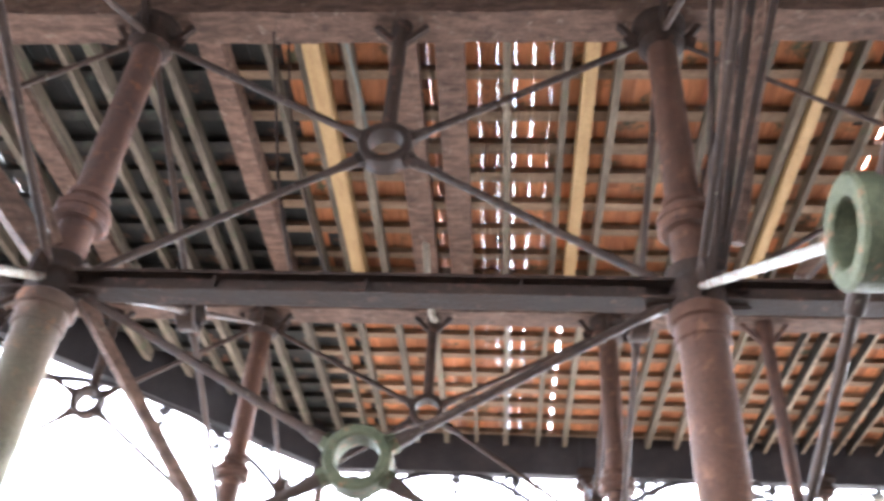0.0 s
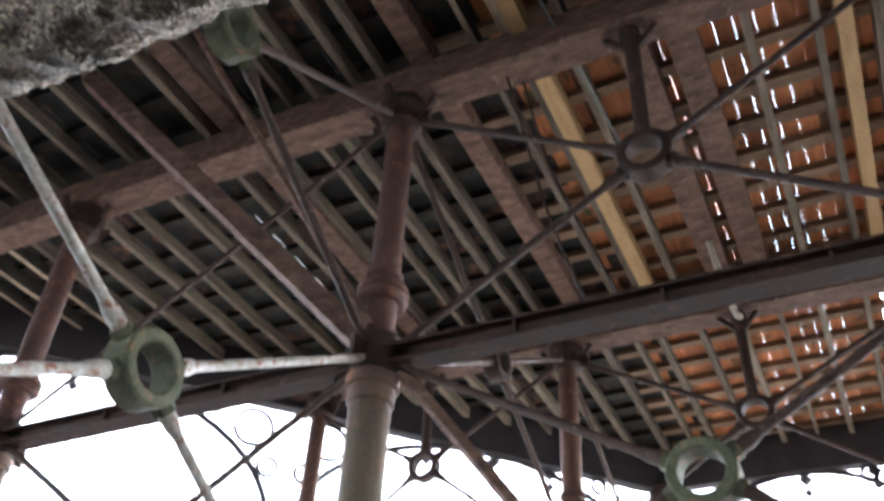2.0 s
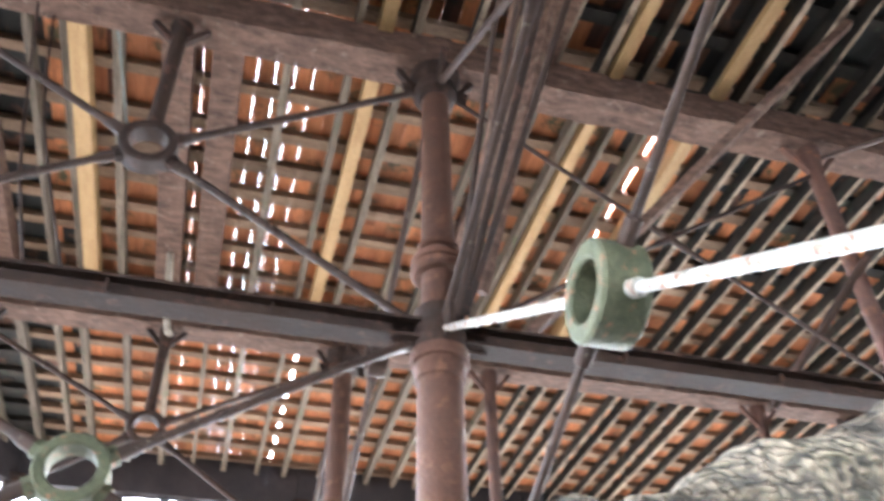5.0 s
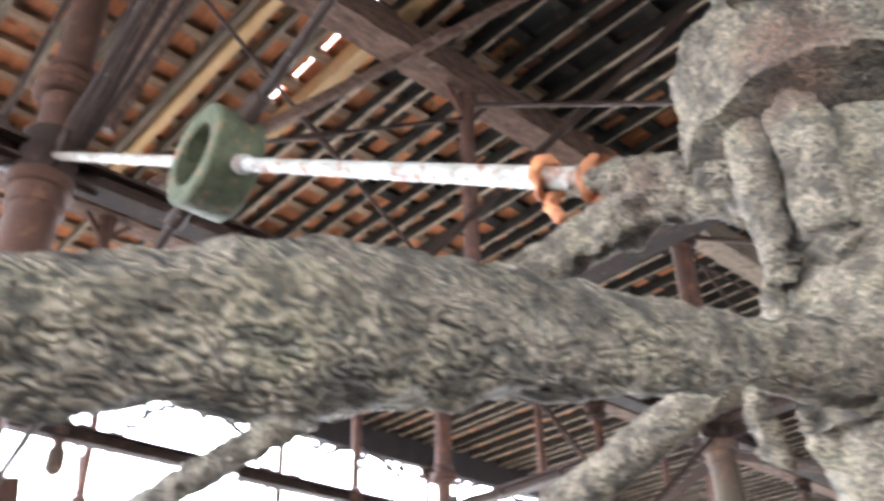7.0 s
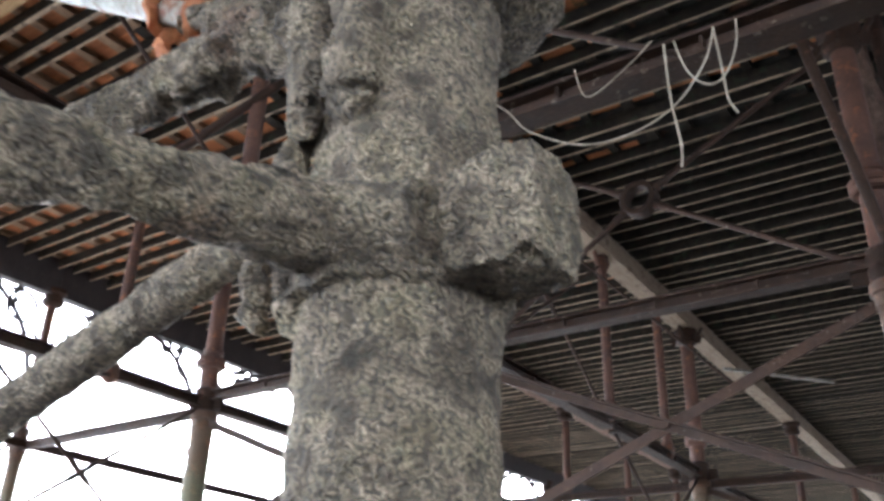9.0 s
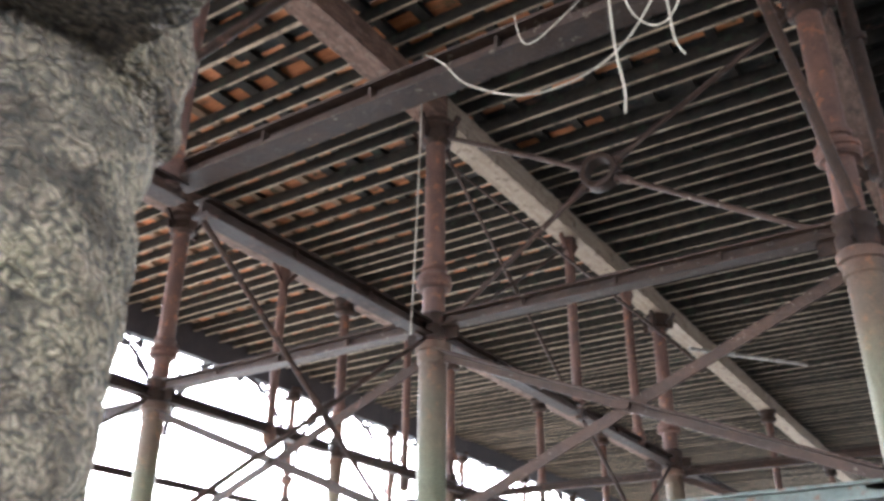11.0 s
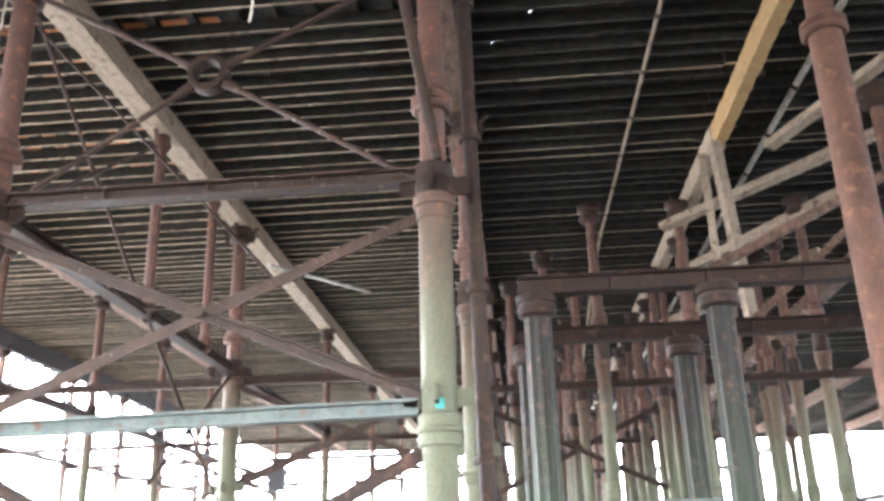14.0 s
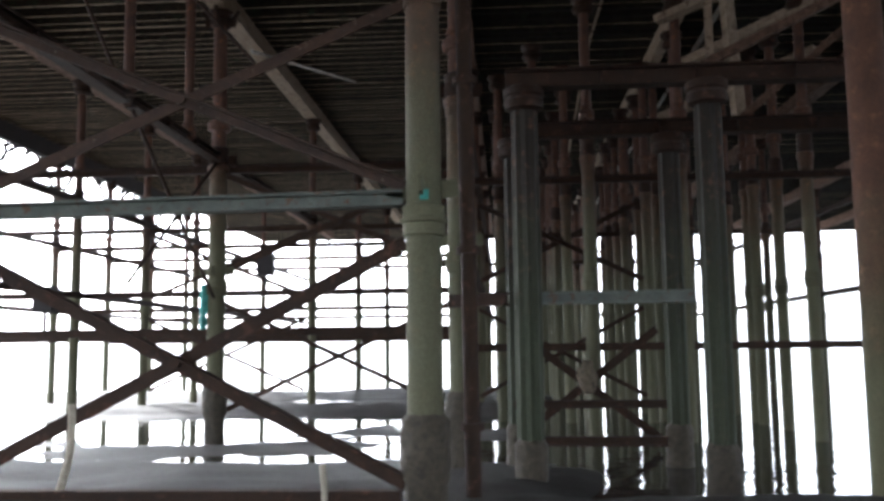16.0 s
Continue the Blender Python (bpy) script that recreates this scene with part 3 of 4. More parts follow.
# ---- rods and rings ----
def bracing(a, b, z0, z1, ring=0.19, r=0.028, mat=ROD_IRON, hub=DARK_IRON, lab="rusty iron cross bracing rods meeting in a cast ring", hanger=False, off=(0, 0, 0)):
    """Crossing rods between the columns at a and b, from z0 up to z1, meeting in a ring."""
    a, b = Vector((*a, 0)), Vector((*b, 0))
    d = (b - a).normalized()
    a, b = a + d * 0.14, b - d * 0.14
    c = (a + b) / 2 + Vector((0, 0, (z0 + z1) / 2)) + Vector(off)
    side = d.cross(Vector((0, 0, 1)))
    root = new("cross_bracing")
    tagged(root, lab, "bracing", "cross bracing")
    ends = [a + Vector((0, 0, z0)), a + Vector((0, 0, z1)), b + Vector((0, 0, z0)), b + Vector((0, 0, z1))]
    if ring:
        part("ring", Shape().ring(c, side, ring, ring * 0.66, ring * 0.85, 28), hub, root, "thick cast iron ring")
    for e in ends:
        w = (e - c).normalized()
        n = c + w * (ring * 0.9 if ring else 0)
        rod = part("rod", Shape().lathe(e, n, [(0, r * 1.0), (0.86 if ring else 1, r), (0.9, r), (0.93, r * 1.5), (1, r * 1.5)], 12), mat, root)
        if ring:
            part("nut", Shape().lathe(n, n + w * 0.06, [(0, r * 2), (1, r * 2)], 6), hub, rod)
    if hanger:
        top = Vector((c.x, c.y, BZ0))
        post = part("hanger", Shape().lathe(top, c + Vector((0, 0, ring * 0.9)), [(0, 0.085), (0.06, 0.085), (0.12, 0.06), (0.88, 0.055), (0.93, 0.06), (1, 0.06)], 16), hub, root)
        for s in (-1, 1):
            part("bracket", Shape().bar(top + d * s * 0.03 - Vector((0, 0, 0.2)), top + d * s * 0.2 - Vector((0, 0, 0.01)), 0.05, 0.05), hub, post)
    return root


def flat_bracing(a, b, z0, z1, w=0.1, mat=ROD_IRON):
    a, b = Vector((*a, 0)), Vector((*b, 0))
    d = (b - a).normalized()
    a, b = a + d * 0.15, b - d * 0.15
    side = d.cross(Vector((0, 0, 1)))
    root = new("angle_bracing")
    tagged(root, "rusted flat iron bars crossing between columns", "bracing", "flat cross bracing")
    for k, (p, q) in enumerate(((a + Vector((0, 0, z0)), b + Vector((0, 0, z1))), (a + Vector((0, 0, z1)), b + Vector((0, 0, z0))))):
        o = side * (0.035 * (1 if k else -1))
        s = Shape().bar(p + o, q + o, 0.02, w).bar(p + o * 2.2 + Vector((0, 0, w / 2 - 0.01)), q + o * 2.2 + Vector((0, 0, w / 2 - 0.01)), 0.08, 0.018)
        part("bar", s, mat, root, smooth=False)
    part("bolt", Shape().tube((a + b) / 2 + Vector((0, 0, (z0 + z1) / 2)) - side * 0.09, (a + b) / 2 + Vector((0, 0, (z0 + z1) / 2)) + side * 0.09, 0.05, 8), mat, root)
    return root


UP = (GZ + 0.06, TZ - 0.06)
LO = (LZ + 0.1, GZ - 0.04)
for x in (X1, X2):
    for ya, yb in ((YO, YL), (YL, YR)) if x == X2 else ((YL, YR),):
        bracing((x, ya), (x, yb), *UP, hanger=True, off=(0, 0, 0.02 if x == X1 else 0.13))
bracing((X1, YL), (X1, YR), *LO, ring=0.185, off=(0, 0.08, 0), hub=ALGAE_IRON, lab="iron cross bracing rods with a green algae covered ring")
bracing((X1, YO), (X1, YL), *LO, ring=0.22, hub=ALGAE_IRON, lab="iron cross bracing rods with a green algae covered ring")
bracing((X1, YR), (X1, YA), *UP, ring=0, r=0.018, lab="thin rusty iron cross bracing rods")
bracing((X1, YB), (X1, YC), *UP, ring=0, r=0.02, lab="thin rusty iron cross bracing rods")
for y in (YL, YR):
    bracing((X2, y), (X1, y), *UP)
    bracing((X3, y), (X2, y), *UP)
bracing((X1, YL), (XN, YL), *UP, hub=ALGAE_IRON, lab="iron cross bracing rods with a green algae covered ring")
bracing((X1, YL), (XN, YL), *LO, ring=0.185, hub=ALGAE_IRON, off=(-0.1, 0, 0), mat=PALE_IRON, lab="pale flaking iron rods with a green algae covered ring")
bracing((X1, YR), (XN, YR + 0.17), *UP, lab="thin rusty iron cross bracing rods")
bracing((X1, YB), (XN, YB), *UP, off=(-0.08, 0, 0.09), lab="rusty iron cross bracing rods meeting in a cast ring")
flat_bracing((X1, YB), (XN, YB), 2.75, 4.3)
flat_bracing((X1, YB), (XN, YB), 0.42, 2.3, 0.12, DARK_IRON)
for x0, x1, y in ((X2, X1, YB), (X1, XN, YD), (X2, X1, YD + 7), (XN, XR, YD + 3.5)):
    flat_bracing((x0, y), (x1, y), 2.75, 4.3, 0.1, DARK_IRON)
    flat_bracing((x0, y), (x1, y), 0.5, 2.2, 0.08, DARK_IRON)
for x, ya, yb in ((X2, YA, YB), (X3, YA, YB), (X1, YC, YD), (X3, YL, YR), (X2, YR, YA), (X1, YA, YB)):
    bracing((x, ya), (x, yb), LZ, GZ - 0.1, ring=0, r=0.025, mat=DARK_IRON, lab="thin dark iron cross bracing rods")


# ---- iron girders ----
def girder(a, b, w=0.17, h=0.15, mat=DARK_IRON, lab="riveted dark iron girder between columns"):
    a, b = Vector(a), Vector(b)
    d = (b - a).normalized()
    root = new("iron_girder")
    tagged(root, lab, "girder", "iron girders")
    up = Vector((0, 0, 1))
    part("web", Shape().bar(a, b, 0.03, h - 0.04), mat, root, smooth=False)
    for s in (-1, 1):
        part("flange", Shape().bar(a + up * s * (h / 2 - 0.012), b + up * s * (h / 2 - 0.012), w, 0.022), mat, root, smooth=False)
    n = max(2, int((b - a).length / 0.9))
    side = d.cross(up)
    if w > 0.15:
        for i in range(1, n):
            p = a + (b - a) * (i / n)
            part("stiffener", Shape().bar(p - up * (h / 2 - 0.03), p + up * (h / 2 - 0.03), w * 0.8, 0.02, up=d), mat, root, smooth=False)
    return root


for x in (X1, X2):
    ys = (YO, YL, YR, YA, YB, YC, YD, YD + 3.5, YD + 7)
    for ya, yb in zip(ys[:-1], ys[1:]):
        girder((x, ya + 0.1, GZ), (x, yb - 0.1, GZ))
girder((X1 - 0.05, YA - 0.1, GZ + 0.16), (XQ, YA - 0.1, GZ + 0.16), 0.2, 0.16, ROD_IRON, "broad rusted iron girder with flaking pale edges")
girder((X1 + 0.1, YB, GZ + 0.09), (XN - 0.1, YB, GZ + 0.09), 0.17, 0.14, ROD_IRON, "broad rusted iron girder with flaking pale edges")
girder((X2 + 0.1, YB, GZ + 0.09), (X1 - 0.1, YB, GZ + 0.09), 0.17, 0.14, ROD_IRON)
girder((X3, YB, GZ - 0.1), (X2 - 0.17, YB, GZ - 0.1), 0.1, 0.14)
girder((X1, YB, 2.62), (XN - 0.17, YB, 2.66), 0.15, 0.13, GREY_IRON, "green grey iron channel across the columns")
girder((X2, YB, 2.62), (X1 - 0.02, YB, 2.62), 0.15, 0.13, GREY_IRON, "green grey iron channel across the columns")
girder((X1 - 3.5, YB - 0.25, 0.33), (XN - 0.17, YB - 0.25, 0.33), 0.14, 0.15, DARK_IRON, "dark wet iron strut just over the sand")
for k in range(0, 6):
    y = YD + 3.5 * k
    for z in (4.4, 2.6) if k % 2 else (4.4, 1.75):
        girder((X3, y, z), (XN, y, z), 0.1, 0.13)
        if k % 2 == 0:
            girder((XN + 0.2, y, z - 0.3), (XQ, y, z - 0.3), 0.1, 0.12)
for x in (X3, X2, XN, XQ):
    for z in (2.6, 4.5):
        girder((x + 0.19, YC if x != X3 else YO, z), (x + 0.19, 40, z), 0.1, 0.13)


# ---- twin capped piles ----
def capped_pile(z):
    root = new("capped_pile")
    tagged(root, "dark fluted iron pile with a round cap and green algae", "pile", "capped piles")
    s = Shape()
    n0, seg = 0, 32
    for h in (-1.2, z - 0.2):
        for i in range(seg):
            w = 2 * math.pi * i / seg
            r = 0.13 + 0.012 * math.cos(w * 8)
            s.v.append((r * math.cos(w), r * math.sin(w), h))
    for i in range(seg):
        j = (i + 1) % seg
        s.f.append((i, j, seg + j, seg + i))
    part("shaft", s, PILE_IRON, root)
    part("cap", Shape().lathe((0, 0, z - 0.26), (0, 0, z - 0.01), [(0, 0.15), (0.1, 0.2), (0.45, 0.21), (0.5, 0.19), (0.6, 0.19), (0.65, 0.215), (0.95, 0.215), (1, 0.2)], 24), DARK_IRON, root)
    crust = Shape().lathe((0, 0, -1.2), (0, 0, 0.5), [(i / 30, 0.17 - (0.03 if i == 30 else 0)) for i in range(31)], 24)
    part("crust", rough_up(crust, 0.09, 0.02, 8), SHADED_CRUST, root, "grey brown crust of mussels and barnacles")
    return root


cp = capped_pile(4.15)
cp.matrix_basis = pose(0.74, 10.0, 0.03)
for x, y in ((2.6, 9.85), (0.66, 12.2), (2.62, 12.1)):
    copy_thing(cp, pose(x, y, 0))
for y in (9.85, 12.05):
    girder((0.55, y + 0.1, 4.25), (6.5, y + 0.1, 4.25), 0.2, 0.2, DARK_IRON, "dark iron cap beam lying on round piles")
girder((0.88, 9.95, 1.95), (2.4, 9.88, 1.95), 0.14, 0.13, GREY_IRON, "green iron strut between two piles")
girder((-0.1, 10.3, 1.95), (0.52, 9.95, 1.95), 0.14, 0.14, DARK_IRON)
girder((0.6, 12.0, 0.3), (2.45, 11.95, 0.3), 0.12, 0.12, DARK_IRON)
girder((0.6, 12.0, 0.75), (2.45, 11.95, 0.75), 0.1, 0.1, DARK_IRON)
flat_bracing((0.5, 14.2), (2.9, 14.2), 0.1, 1.7, 0.12, DARK_IRON)
knot = rough_up(Shape().lathe((1.7, 14.1, 0.75), (1.7, 14.1, 1.25), [(i / 16, 0.05 + 0.09 * math.sin(math.pi * i / 16)) for i in range(17)], 16), 0.1, 0.05, 5)
tagged(part("weed_clump", knot, CRUST), "clump of weed caught on crossed bars", "weed")


# ---- crusted column close by ----
def thick(pts, radii, seg, seed, size=0.075, amount=0.02, step=0.012):
    fine, rs = [], []
    for (p, q), (ra, rb) in zip(zip(pts[:-1], pts[1:]), zip(radii[:-1], radii[1:])):
        n = max(2, int((Vector(q) - Vector(p)).length / step))
        for i in range(n):
            fine.append(lerp(p, q, i / n))
            rs.append(ra + (rb - ra) * i / n)
    fine.append(Vector(pts[-1]))
    rs.append(radii[-1])
    return rough_up(Shape().path(fine, rs, seg), size, amount, seed, 0.5)


def crusted_column(x, y):
    root = new("crusted_column")
    root.matrix_basis = pose(x, y, 0)
    tagged(root, "iron pier column wholly crusted with grey mussels", "column")
    part("shaft", thick([(0, 0, -0.2), (0, 0, 1.78), (0, 0, 1.82), (0, 0, 2.12), (0, 0, 2.16), (0, 0, 2.5)], [0.126, 0.126, 0.13, 0.13, 0.124, 0.122], 110, 1, 0.05, 0.008), CRUST, root)
    part("flange", thick([(0, 0, 2.34), (0, 0, 2.37), (0, 0, 2.55), (0, 0, 2.6)], [0.13, 0.225, 0.225, 0.13], 90, 2, 0.06, 0.014), CRUST, root)
    part("upper_shaft", Shape().lathe((0, 0, 2.65), (0, 0, TZ), [(0, 0.125), (1, 0.112)], 24), IRON, root)
    part("joint", Shape().lathe((0, 0, GZ - 0.2), (0, 0, GZ + 0.2), [(0, 0.14), (0.1, 0.18), (0.9, 0.18), (1, 0.13)], 24), DARK_IRON, root)
    part("head", Shape().lathe((0, 0, TZ - 0.14), (0, 0, BZ0), [(0, 0.12), (0.3, 0.175), (0.6, 0.15), (1, 0.2)], 24), DARK_IRON, root)
    clamp = Shape().lathe((0, 0, 1.85), (0, 0, 1.995), [(i / 14, 0.146 - (0.03 if i in (0, 14) else 0.0)) for i in range(15)], 96)
    part("clamp_band", rough_up(clamp, 0.045, 0.008, 3, 0.6), CRUST, root)
    block = Shape()
    n = 14
    for face in range(6):
        k = len(block.v)
        for i in range(n + 1):
            for j in range(n + 1):
                u, v = 2 * i / n - 1, 2 * j / n - 1
                p = [Vector((u, v, 1)), Vector((v, u, -1)), Vector((1, u, v)), Vector((-1, v, u)), Vector((v, 1, u)), Vector((u, -1, v))][face]
                p = p * 0.72 + p.normalized() * 0.36
                block.v.append((0.185 + p.x * 0.062, -0.04 + p.y * 0.06, 1.925 + p.z * 0.07))
        block.f += [(k + i * (n + 1) + j, k + (i + 1) * (n + 1) + j, k + (i + 1) * (n + 1) + j + 1, k + i * (n + 1) + j + 1) for i in range(n) for j in range(n)]
    part("clamp_block", rough_up(block, 0.04, 0.008, 4, 0.7), CRUST, root, "square crusted clamp end with rust showing")
    for k, (x, y) in enumerate(((-0.075, -0.13), (0.006, -0.128))):
        part("lug", thick([(x - 0.004, y + 0.01, 2.08), (x, y, 2.11), (x, y, 2.4), (x, y + 0.02, 2.46)], [0.012, 0.03 + 0.012 * k, 0.036 + 0.01 * k, 0.02], 40, 6 + k, 0.045, 0.011), CRUST, root)
    part("skirt", thick([(-0.1, -0.1, 2.12), (-0.105, -0.11, 2.07), (-0.1, -0.12, 1.99), (-0.06, -0.13, 1.94)], [0.012, 0.02, 0.032, 0.05], 28, 9, 0.05, 0.012), CRUST, root)
    return root


NX, NY = -0.105, 1.255
crusted_column(NX, NY)


def crusted_strut(lab, pts, radii, seg, seed, amount, clumps=()):
    root = new("crusted_strut")
    tagged(root, lab, "strut", "crusted struts")
    part("bar", thick(pts, radii, seg, seed, 0.05, amount), CRUST, root)
    for k, (i, t, r, off) in enumerate(clumps):
        p = lerp(pts[i], pts[i + 1], t) + Vector(off)
        d = (Vector(pts[i + 1]) - Vector(pts[i])).normalized() * r * 1.6
        part("mussel_clump", thick([p - d, p - d * 0.8, p, p + d * 0.8, p + d], [r * 0.3, r * 0.75, r, r * 0.75, r * 0.3], 40, seed + 30 + k, 0.05, 0.02), CRUST, root)
    return root


def brace_z(y):
    return 1.634 + 0.276 * y


crusted_strut("slanting brace between columns crusted with grey mussels", [(0.0, NY - 0.1, 1.925), (NX - 0.02, NY - 0.13, brace_z(NY - 0.13) - 0.015), (NX - 0.02, 0.85, brace_z(0.85)), (NX - 0.02, 0.6, brace_z(0.6)), (NX - 0.02, 0.3, brace_z(0.3)), (NX - 0.02, 0.05, brace_z(0.05) - 0.016), (NX - 0.02, -0.3, brace_z(-0.3) - 0.02), (XN - 0.02, YL + 0.15, brace_z(YL + 0.15))], [0.052, 0.056, 0.037, 0.046, 0.056, 0.03, 0.03, 0.036], 110, 11, 0.011,
              ((3, 0.85, 0.026, (0.0, 0, 0.036)), (3, 0.9, 0.024, (0.02, 0, -0.035))))
crusted_strut("level strut overhead covered with grey mussels", [(NX + 0.03, NY - 0.12, 2.56), (-0.09, 0.85, 2.55), (-0.17, 0.2, 2.46), (-0.21, -0.43, 2.42), (-0.21, -0.9, 2.465), (XN - 0.1, YL + 0.15, 2.64)], [0.05, 0.05, 0.055, 0.058, 0.066, 0.066], 90, 12, 0.013,
              ((3, 0.8, 0.03, (-0.02, 0, 0.03)),))
crusted_strut("sloping strut towards the next column finely crusted grey", [(NX - 0.1, NY - 0.06, 2.03), (-0.33, 1.2, 2.005), (-0.42, 1.2, 1.982), (-1.02, 1.19, 1.765), (X1 + 0.16, YR, 0.65)], [0.03, 0.034, 0.036, 0.038, 0.04], 60, 13, 0.006)
crusted_strut("level strut beside a pale rod thick with hanging mussels", [(NX - 0.1, NY - 0.03, 2.34), (-0.4, 1.2, 2.38), (-0.8, 1.19, 2.36), (-1.6, 1.17, 2.28), (X1 + 0.16, YR, 2.1)], [0.05, 0.05, 0.045, 0.042, 0.042], 60, 14, 0.017,
              ((0, 0.6, 0.04, (0, -0.01, 0.0)), (1, 0.3, 0.035, (0, -0.02, -0.02)), (2, 0.4, 0.03, (0, -0.01, -0.02))))
hole = new("crusted_bracket")
tagged(hole, "mussel crusted bracket with dark gaps under a strut", "bracket")
part("plate", thick([(-0.23, 1.17, 2.02), (-0.2, 1.16, 1.95), (-0.2, 1.15, 1.86), (-0.17, 1.15, 1.8)], [0.02, 0.022, 0.02, 0.012], 28, 15, 0.05, 0.012), CRUST, hole)
part("lip", thick([(-0.3, 1.18, 1.99), (-0.285, 1.17, 1.93), (-0.28, 1.17, 1.87), (-0.25, 1.16, 1.84)], [0.012, 0.016, 0.02, 0.01], 24, 16, 0.05, 0.012), CRUST, hole)

# the pale rod from the far joint to the crusted column, through its green ring
rod = new("cross_bracing")
tagged(rod, "pale flaking iron tie rods with a green algae covered ring", "bracing", "cross bracing")
ja, jb = Vector((X1 + 0.16, YR, GZ - 0.04)), Vector((NX - 0.1, NY - 0.04, 2.305))
hc = lerp(ja, jb, 0.495)
ax = (jb - ja).normalized()
part("ring", Shape().ring(hc, (0.02, 1, 0), 0.2, 0.122, 0.19, 32), ALGAE_IRON, rod, "thick green cast iron ring")
part("rod", Shape().tube(ja, hc - ax * 0.2, 0.024, 14), PALE_IRON, rod)
part("rod", Shape().lathe(hc + ax * 0.2, lerp(ja, jb, 0.92), [(0, 0.036), (0.03, 0.036), (0.035, 0.023), (1, 0.026)], 14), PALE_IRON, rod)
part("crust", thick([lerp(ja, jb, 0.9), lerp(ja, jb, 0.925), lerp(ja, jb, 0.96), jb], [0.026, 0.045, 0.055, 0.065], 56, 17, 0.05, 0.02), CRUST, rod, "grey crust of mussels")
other = Vector((X1 + 0.16, YR, LZ + 0.1)), Vector((XN - 0.1, NY, GZ - 0.04))
for e in other:
    w = (e - hc).normalized()
    part("rod", Shape().lathe(hc + w * 0.2, e, [(0, 0.035), (0.05, 0.035), (0.055, 0.021), (1, 0.021)], 14), ROD_IRON, rod)
for k, t in enumerate((0.882, 0.914)):
    c = lerp(ja, jb, t)
    pts = [c + (Vector((0, 1, 0)) * math.cos(w) + ax.cross(Vector((0, 1, 0))) * math.sin(w)) * 0.036 for w in [i * 0.35 for i in range(19)]]
    tail = [c + Vector((0.01 * i, 0, -0.05 - 0.025 * i)) for i in range(1, 4)]
    tagged(part("weed_band", rough_up(Shape().path(pts + tail, 0.014, 8), 0.03, 0.014, 20 + k), ORANGE_ROPE), "orange sponge growth wrapped round a pale rod", "growth", "orange growths")


# ---- arches and fascia on the outer side ----
def arch_bay(p, q):
    """An arch between two edge columns, with its rings, pendants and fascia plate."""
    p, q = Vector((*p, 0)), Vector((*q, 0))
    d = (q - p).normalized()
    out = Vector((-d.y, d.x, 0))
    c, half = (p + q) / 2, (q - p).length / 2 - 0.14
    root = new("iron_arch")
    tagged(root, "dark cast iron arch with ringed spandrels under the pier edge", "arch", "edge arches")
    top, spring = 7.0, 5.35
    up = Vector((0, 0, 1))
    pts = [c + d * (half * math.cos(w)) + up * (spring + (top - spring) * math.sin(w)) for w in [math.pi * i / 28 for i in range(29)]]
    part("arch_rib", Shape().path(pts, 0.045, 8), FASCIA, root)
    for s in (-1, 1):
        for along, drop, r in ((0.36, 0.36, 0.27), (0.1, 0.86, 0.15), (0.9, 0.14, 0.13)):
            part("spandrel_ring", Shape().ring(c + d * (s * (half - along)) + up * (top - drop), out, r, r - 0.05, 0.06, 22), FASCIA, root)
    for k in (-0.9, 0.1, 1.0):
        e = c + d * k + out * 0.05 + up * 7.0
        part("pendant", Shape().lathe(e, e - up * 0.36, [(0, 0.02), (0.2, 0.02), (0.22, 0.1), (0.3, 0.1), (0.5, 0.02), (0.6, 0.02), (0.75, 0.06), (0.85, 0.06), (1, 0.005)], 12), FASCIA, root)
    z = (6.98 + KZ1 - 0.02) / 2
    f = part("fascia_plate", Shape().bar(p + up * z, q + up * z - d * 0.006, 0.2, KZ1 - 0.02 - 6.98), FASCIA, root, smooth=False)
    part("moulding", Shape().bar(p + up * 7.3 + out * 0.14, q + up * 7.3 + out * 0.14 - d * 0.006, 0.07, 0.2), FASCIA, f, smooth=False)
    return root


rim = [(XN, edge(YL) * 0 - 14.6), (X1, -10.7), (X2, YO - 0.2), (X3, YL), (X3, YR), (X3, YA), (X3, YB), (X3, YC), (X3, YD)] + [(X3, YD + 3.5 * k) for k in range(1, 7)]
for p, q in zip(rim[:-1], rim[1:]):
    arch_bay(p, q)


# ---- stub posts, pipes, loose timbers ----
def stub_post(x, y, z0):
    root = new("hanging_post")
    tagged(root, "cut off rusted iron post hanging from a beam", "post", "hanging posts")
    part("shaft", Shape().lathe((x, y, BZ0), (x, y, z0), [(0, 0.1), (0.04, 0.1), (0.08, 0.07), (0.96, 0.065), (1, 0.06)], 16), IRON, root)
    part("foot", Shape().lathe((x, y, z0 + 0.22), (x, y, z0 - 0.05), [(0, 0.07), (0.2, 0.1), (0.8, 0.1), (1, 0.05)], 16), IRON, root)
    for s in (-1, 1):
        part("bracket", Shape().bar((x, y + s * 0.05, BZ0 - 0.25), (x, y + s * 0.25, BZ0 - 0.006), 0.05, 0.05), IRON, root)


for x, y, z in ((X1, YA - 0.2, GZ + 0.08), (X1, YC, 4.7), (X2, 6.4, 4.5), (X2, 9.9, 4.4), (X1, 13.4, 4.6), (X2, 13.2, 4.3), (X2, 2.8, 4.2)):
    stub_post(x, y, z)


def pipe(name, pts, r, mat, lab, cat, clips=0):
    root = new(name)
    tagged(root, lab, cat)
    part("run", Shape().path(pts, r, 10), mat, root)
    for i in range(clips):
        p = lerp(pts[0], pts[-1], (i + 0.5) / clips)
        d = (Vector(pts[-1]) - Vector(pts[0])).normalized() * 0.03
        part("clip", Shape().tube(p - d, p + d, r * 1.5, 10), DARK_IRON, root)
    return root


